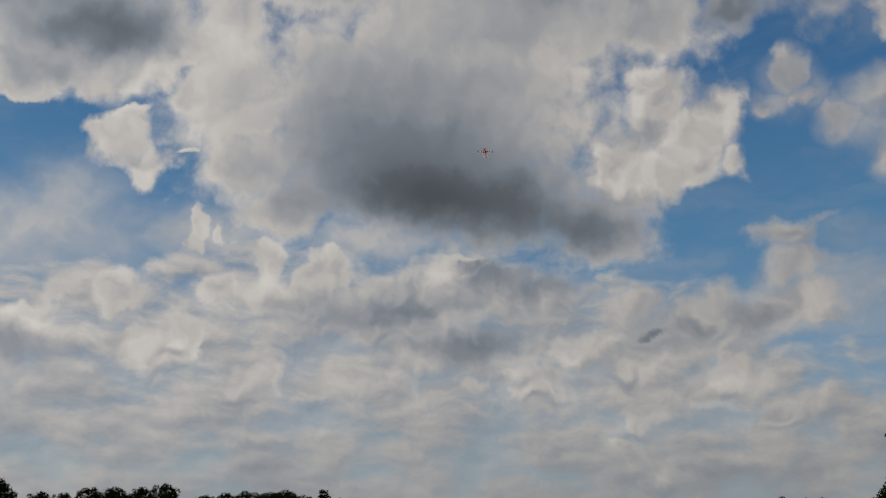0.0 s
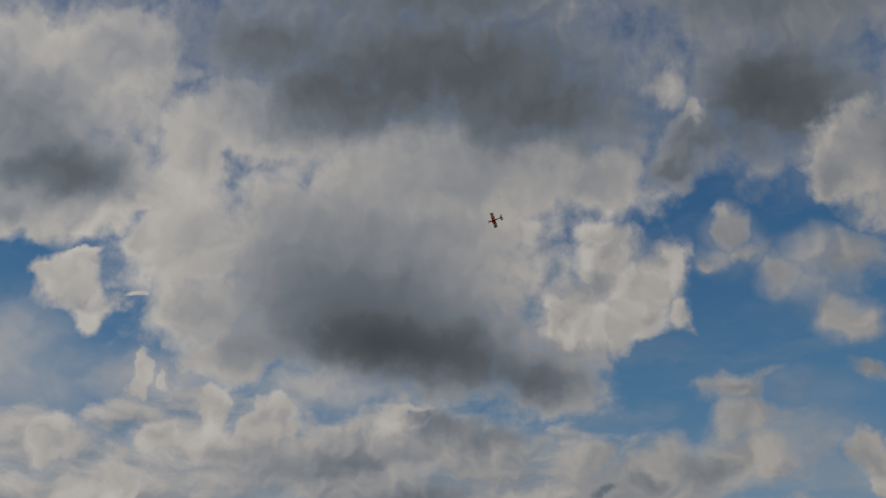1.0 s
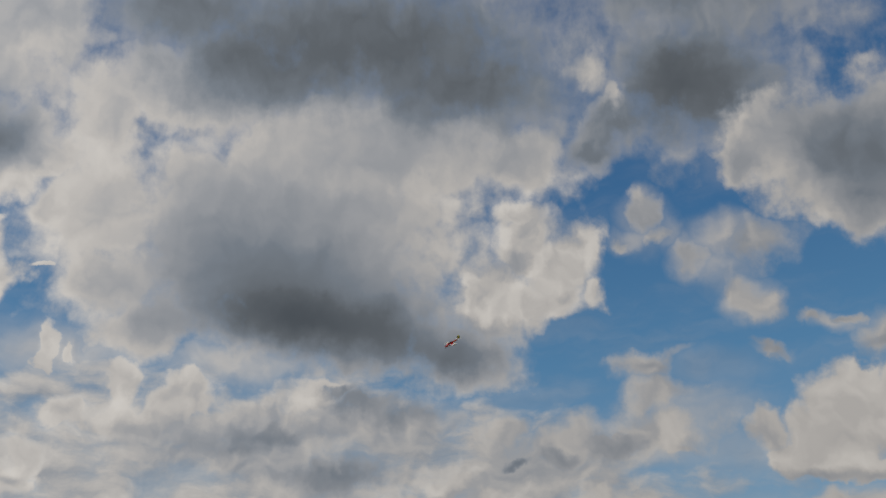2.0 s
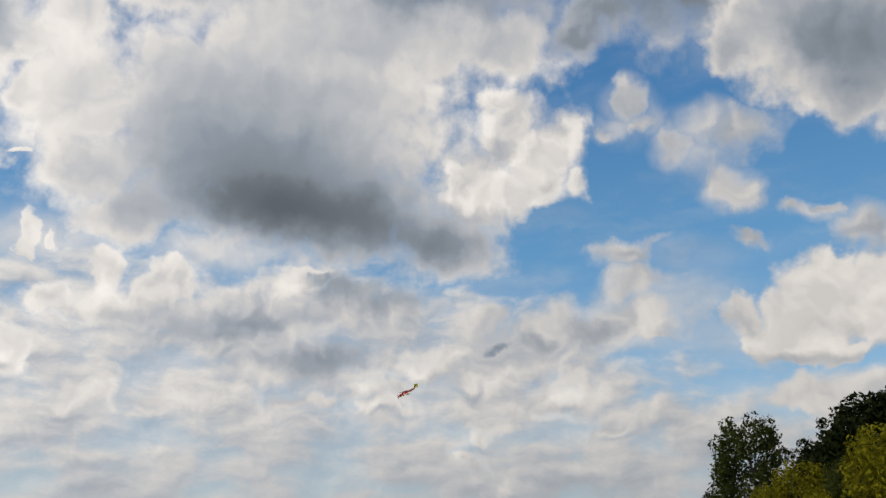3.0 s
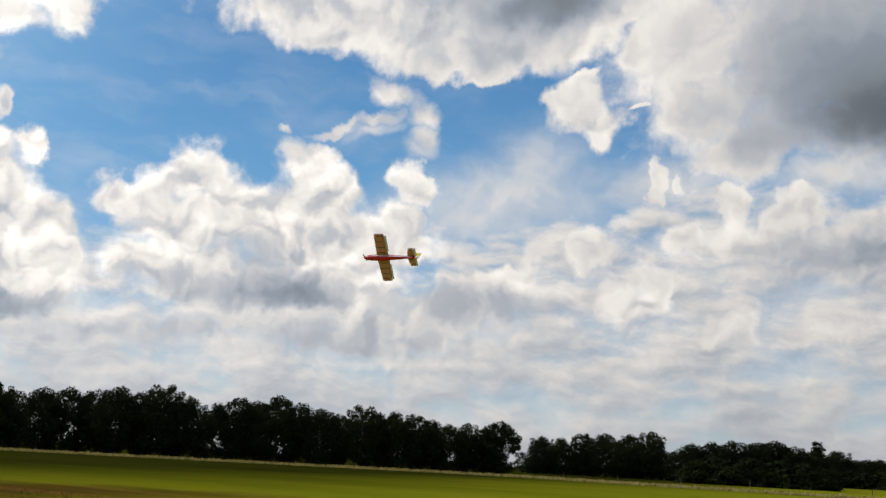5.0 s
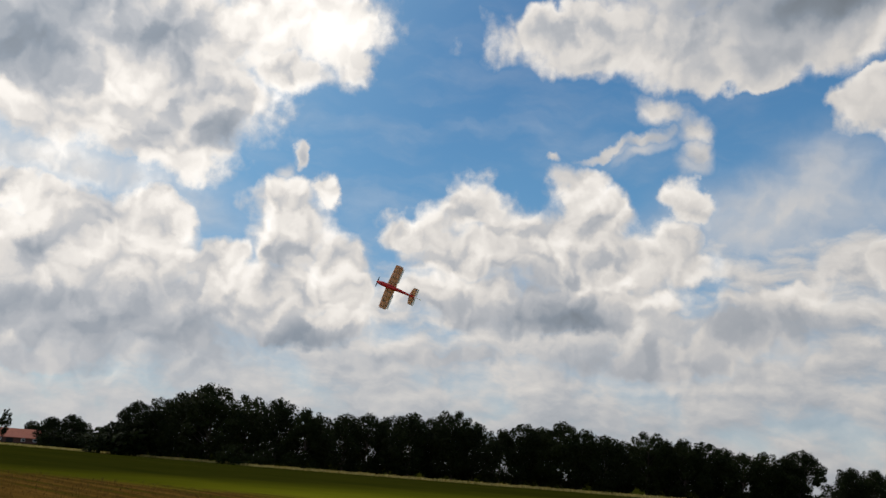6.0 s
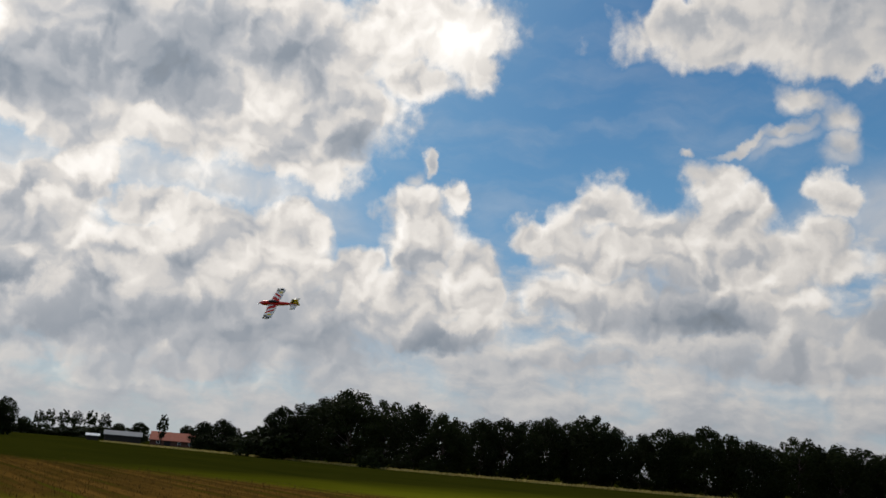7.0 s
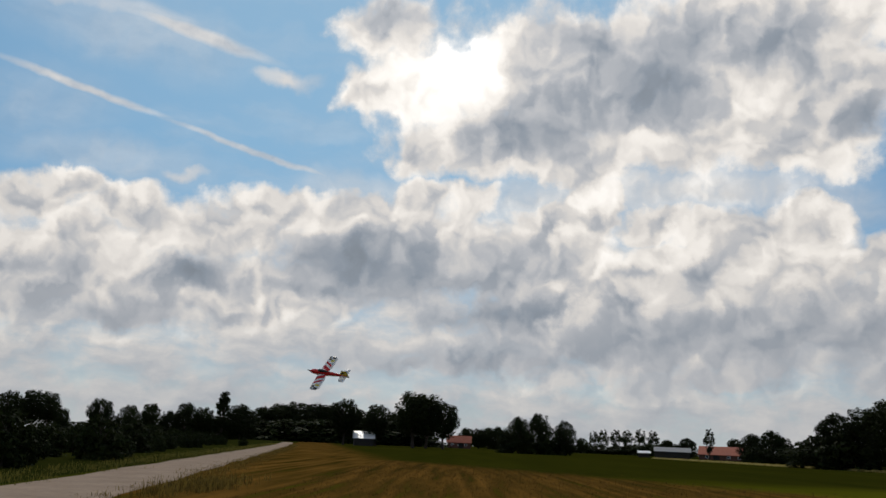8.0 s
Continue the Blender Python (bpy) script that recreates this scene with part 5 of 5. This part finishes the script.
def wing_half(root, sign):
    span = 1.34
    xs = [0.0, 0.2, 0.4, 0.56, 0.64, 0.67]
    bm = bmesh.new()
    rings = []
    for x in xs:
        a, b = section(span, x)
        if x > 0.65:
            a, b = a - 0.03, b + 0.02
        rings.append([(sign * x, y, z) for y, z in foil(a, b, 0.0, 0.022 - 0.012 * x)])
    loft(bm, rings)
    for face in bm.faces:
        face.material_index = 1 if face.calc_center_median().z < -0.001 and face.normal.z < -0.3 else 0
    wing = smooth(part("wing", bm, [FILM_WHITE, FILM_TAN], root, "white wing with tan underside"))

    def stripe(name, x0, x1, f0, f1, mat, skew=0.0, label=""):
        b = bmesh.new()
        grid = []
        for i in range(7):
            row = []
            for j in range(6):
                x = x0 + (x1 - x0) * i / 6
                f = f0 + (f1 - f0) * j / 5
                xx = min(0.655, max(0.03, x + skew * (f - 0.5)))
                a, c = section(span, xx)
                t = 0.022 - 0.012 * xx
                h = np.interp(f, (0, 0.04, 0.15, 0.3, 0.6, 1.0), (0, 0.45, 0.85, 1.0, 0.7, 0.06))
                row.append(b.verts.new((sign * xx, a - (a - c) * f, t * h + 0.003)))
            grid.append(row)
        for p, q in zip(grid, grid[1:]):
            for j in range(5):
                b.faces.new((p[j], p[j + 1], q[j + 1], q[j]))
        bmesh.ops.recalc_face_normals(b, faces=b.faces)
        part(name, b, mat, wing, label)

    stripe("red_stripe", 0.12, 0.24, 0.06, 0.96, FILM_RED, -0.16, "red stripe")
    stripe("red_stripe", 0.32, 0.39, 0.06, 0.96, FILM_RED, -0.16, "narrow red stripe")
    for k, (x0, x1, f0, f1) in enumerate(((0.52, 0.58, 0.08, 0.48), (0.58, 0.645, 0.5, 0.95), (0.60, 0.65, 0.05, 0.3))):
        stripe("check", x0, x1, f0, f1, FILM_BLACK, 0.0, "black check")
    stripe("green_check", 0.46, 0.52, 0.5, 0.95, FILM_YELLOW, 0.0, "yellow check")
    # aileron hinge line and its wooden spars seen as ribs from below
    for x in (0.15, 0.3, 0.45, 0.6):
        a, c = section(span, x)
        part("rib", block(bmesh.new(), sign * x, (a + c) / 2, -0.0185 + 0.010 * x, 0.012, (a - c) * 0.7, 0.006), POST_WOOD, wing, "rib showing through the film")
    part("aileron", block(bmesh.new(), sign * 0.40, -0.128, 0.0, 0.44, 0.05, 0.008, 0.002), FILM_WHITE, wing, "white aileron")


def plane_body():
    root = base("model_aeroplane", pose(0, 20, 5))
    bm = bmesh.new()
    prof = [(0.50, 0.035, 0.035, 0.0), (0.46, 0.055, 0.06, 0.0), (0.35, 0.065, 0.08, 0.0), (0.18, 0.068, 0.095, 0.005), (0.0, 0.064, 0.095, 0.005), (-0.2, 0.052, 0.075, 0.005), (-0.45, 0.036, 0.055, 0.01), (-0.72, 0.02, 0.04, 0.015), (-0.84, 0.01, 0.03, 0.018)]
    rings = []
    for y, w, h, z in prof:
        rings.append([(math.copysign(abs(math.cos(k / 16 * math.tau)) ** 0.7, math.cos(k / 16 * math.tau)) * w, y, z + math.copysign(abs(math.sin(k / 16 * math.tau)) ** 0.7, math.sin(k / 16 * math.tau)) * h) for k in range(16)])
    loft(bm, rings)
    smooth(part("fuselage", bm, FILM_RED, root, "glossy red fuselage"))
    # white flash along each side
    for sign in (-1, 1):
        b = bmesh.new()
        top, low = [], []
        for y, w, h, z in prof[2:8]:
            k = (0.18 - y) / 0.9
            top.append(b.verts.new((sign * (w + 0.002), y, z + h * 0.05 - 0.01)))
            low.append(b.verts.new((sign * (w * 0.97 + 0.002), y, z - h * 0.42 - 0.01)))
        for i in range(len(top) - 1):
            b.faces.new((top[i], top[i + 1], low[i + 1], low[i]))
        part("flash", b, FILM_WHITE, root, "white side flash")
    bm = bmesh.new()
    rings = []
    for y, w, h in ((0.22, 0.012, 0.01), (0.17, 0.045, 0.045), (0.08, 0.052, 0.065), (-0.03, 0.046, 0.055), (-0.14, 0.03, 0.03), (-0.2, 0.01, 0.008)):
        rings.append([(math.cos(k / 10 * math.pi) * w, y, 0.085 + math.sin(k / 10 * math.pi) * h) for k in range(11)])
    loft(bm, rings)
    smooth(part("canopy", bm, CANOPY, root, "dark smoked canopy"))
    wing_half(root, 1)
    wing_half(root, -1)
    for sign in (-1, 1):
        bm = bmesh.new()
        loft(bm, [[(sign * x, y, z) for y, z in foil(a, b, 0.03, 0.008)] for x, a, b in ((0.0, -0.60, -0.80), (0.15, -0.63, -0.80), (0.25, -0.665, -0.79))])
        for face in bm.faces:
            face.material_index = 1 if face.normal.z < -0.3 else 0
        tail = smooth(part("tailplane", bm, [FILM_WHITE, FILM_TAN], root, "white tailplane"))
        part("elevator", block(bmesh.new(), sign * 0.14, -0.825, 0.03, 0.22, 0.055, 0.007, 0.002), FILM_WHITE, tail)
    bm = bmesh.new()
    loft(bm, [[(x * s, y, z) for y, x, z in ((a, 0, z), ((a + b) / 2, 1, z), (b, 0.3, z), (b, -0.3, z), ((a + b) / 2, -1, z))] for z, a, b, s in ((0.03, -0.56, -0.80, 0.009), (0.14, -0.66, -0.80, 0.008), (0.245, -0.72, -0.80, 0.006))])
    fin = part("fin", bm, FILM_YELLOW, root, "yellow fin")
    for z0, z1, y0, y1 in ((0.08, 0.13, -0.66, -0.72), (0.13, 0.185, -0.73, -0.79), (0.20, 0.24, -0.735, -0.77)):
        part("check", block(bmesh.new(), 0, (y0 + y1) / 2, (z0 + z1) / 2, 0.022, y0 - y1, z1 - z0), FILM_BLACK, fin, "black check")
    rudder = part("rudder", block(bmesh.new(), 0, -0.86, 0.10, 0.012, 0.11, 0.27, 0.004), FILM_YELLOW, root, "yellow rudder with white foot")
    part("rudder_foot", block(bmesh.new(), 0, -0.865, 0.005, 0.017, 0.10, 0.085, 0.003), FILM_WHITE, rudder, "white lower panel")
    prop = base("propeller", pose(0, 0.53, 0))
    prop.parent = root
    bm = bmesh.new()
    loft(bm, [[(math.cos(k / 12 * math.tau) * r, y, math.sin(k / 12 * math.tau) * r) for k in range(12)] for y, r in ((-0.03, 0.036), (0.0, 0.034), (0.03, 0.022), (0.05, 0.004))])
    smooth(part("spinner", bm, FILM_RED, prop, "red spinner"))
    for sign in (-1, 1):
        bm = bmesh.new()
        loft(bm, [[(sign * x, 0.004 * c0 * tw, c0 * w) for c0 in (-1, 1)] + [(sign * x, 0.004 * c0 * tw + 0.006, c0 * w * 0.8) for c0 in (1, -1)] for x, w, tw in ((0.02, 0.010, 2), (0.07, 0.016, 1.5), (0.13, 0.012, 1), (0.16, 0.005, 0.6))])
        part("blade", bm, FILM_BLACK, prop, "dark propeller blade")
    tagged(root, "red and white model aeroplane with yellow tail, in flight", "model aeroplane")
    return root, prop


plane, propeller = plane_body()


def motions():
    """The aeroplane's flight and its turning propeller."""
    walk(plane, [
        (0.0, pose(3.54, 68.50, 32.32, 57.5, -4.2, 0.4)),
        (0.3, pose(4.33, 67.39, 34.48, 84.2, -29.5, -12.4)),
        (0.5, pose(6.40, 66.10, 36.57, 103.1, -50.5, -15.1)),
        (0.8, pose(7.65, 65.38, 37.71, 136.4, -65.1, -71.3)),
        (1.0, pose(8.18, 64.93, 38.42, -175.2, -58.8, -130.7)),
        (1.2, pose(8.55, 64.05, 37.75, -116.4, -67.0, -179.4)),
        (1.7, pose(9.10, 62.70, 28.84, -45.9, -37.2, 120.8)),
        (2.3, pose(11.00, 58.27, 19.46, -35.5, -14.2, 114.9)),
        (2.5, pose(10.76, 57.94, 17.08, -34.4, -12.4, 114.8)),
        (2.7, pose(9.42, 56.69, 14.68, -33.0, -12.9, 113.0)),
        (3.0, pose(7.04, 52.78, 10.34, -27.9, -14.5, 104.8)),
        (3.2, pose(4.52, 50.35, 8.14, -8.7, -15.4, 96.5)),
        (3.5, pose(1.04, 42.64, 6.97, 10.8, -11.6, 93.4)),
        (3.7, pose(-1.89, 38.47, 7.72, 12.5, -16.5, 95.0)),
        (4.0, pose(-3.84, 33.24, 7.64, 11.2, -23.1, 96.7)),
        (4.3, pose(-6.62, 27.63, 7.47, 7.1, -18.5, 102.3)),
        (4.5, pose(-7.93, 24.14, 7.16, 3.1, -0.6, 108.5)),
        (4.6, pose(-9.14, 22.84, 7.16, 2.7, 30.6, 110.4)),
        (4.8, pose(-10.81, 20.30, 7.01, -1.4, 63.9, 110.3)),
        (5.0, pose(-12.20, 17.71, 6.57, 2.2, 48.7, 103.1)),
        (5.2, pose(-14.15, 16.19, 6.75, 11.4, 31.1, 100.4)),
        (5.5, pose(-15.90, 15.95, 6.77, 19.7, 50.2, 117.4)),
        (5.9, pose(-19.06, 15.50, 6.73, 63.1, 68.3, 173.6)),
        (6.3, pose(-22.12, 14.80, 6.66, 123.9, 58.7, -115.6)),
        (6.5, pose(-23.64, 14.21, 6.75, 74.0, 69.1, -153.4)),
        (6.6, pose(-24.37, 13.94, 6.78, 29.5, 72.1, 164.7)),
        (6.7, pose(-25.20, 13.47, 6.81, 2.7, 42.7, 141.9)),
        (6.8, pose(-25.89, 12.59, 6.74, -0.1, 25.6, 141.9)),
        (6.9, pose(-26.66, 11.69, 6.66, -1.8, -27.5, 144.9)),
        (7.0, pose(-26.54, 10.42, 6.25, 3.1, -58.5, 125.1)),
        (7.3, pose(-28.14, 6.12, 5.64, 1.1, -60.6, 141.3)),
        (7.5, pose(-28.58, 4.13, 5.08, -2.7, -57.4, 144.2)),
        (7.8, pose(-27.96, -0.99, 4.17, 7.7, -55.5, 143.2)),
        (8.0, pose(-26.72, -4.07, 3.60, 12.7, -52.8, 142.9)),
    ])
    walk(propeller, [(i * 0.1, pose(0, 0.53, 0, 0, i * 75 % 360, 0)) for i in range(81)])


motions()
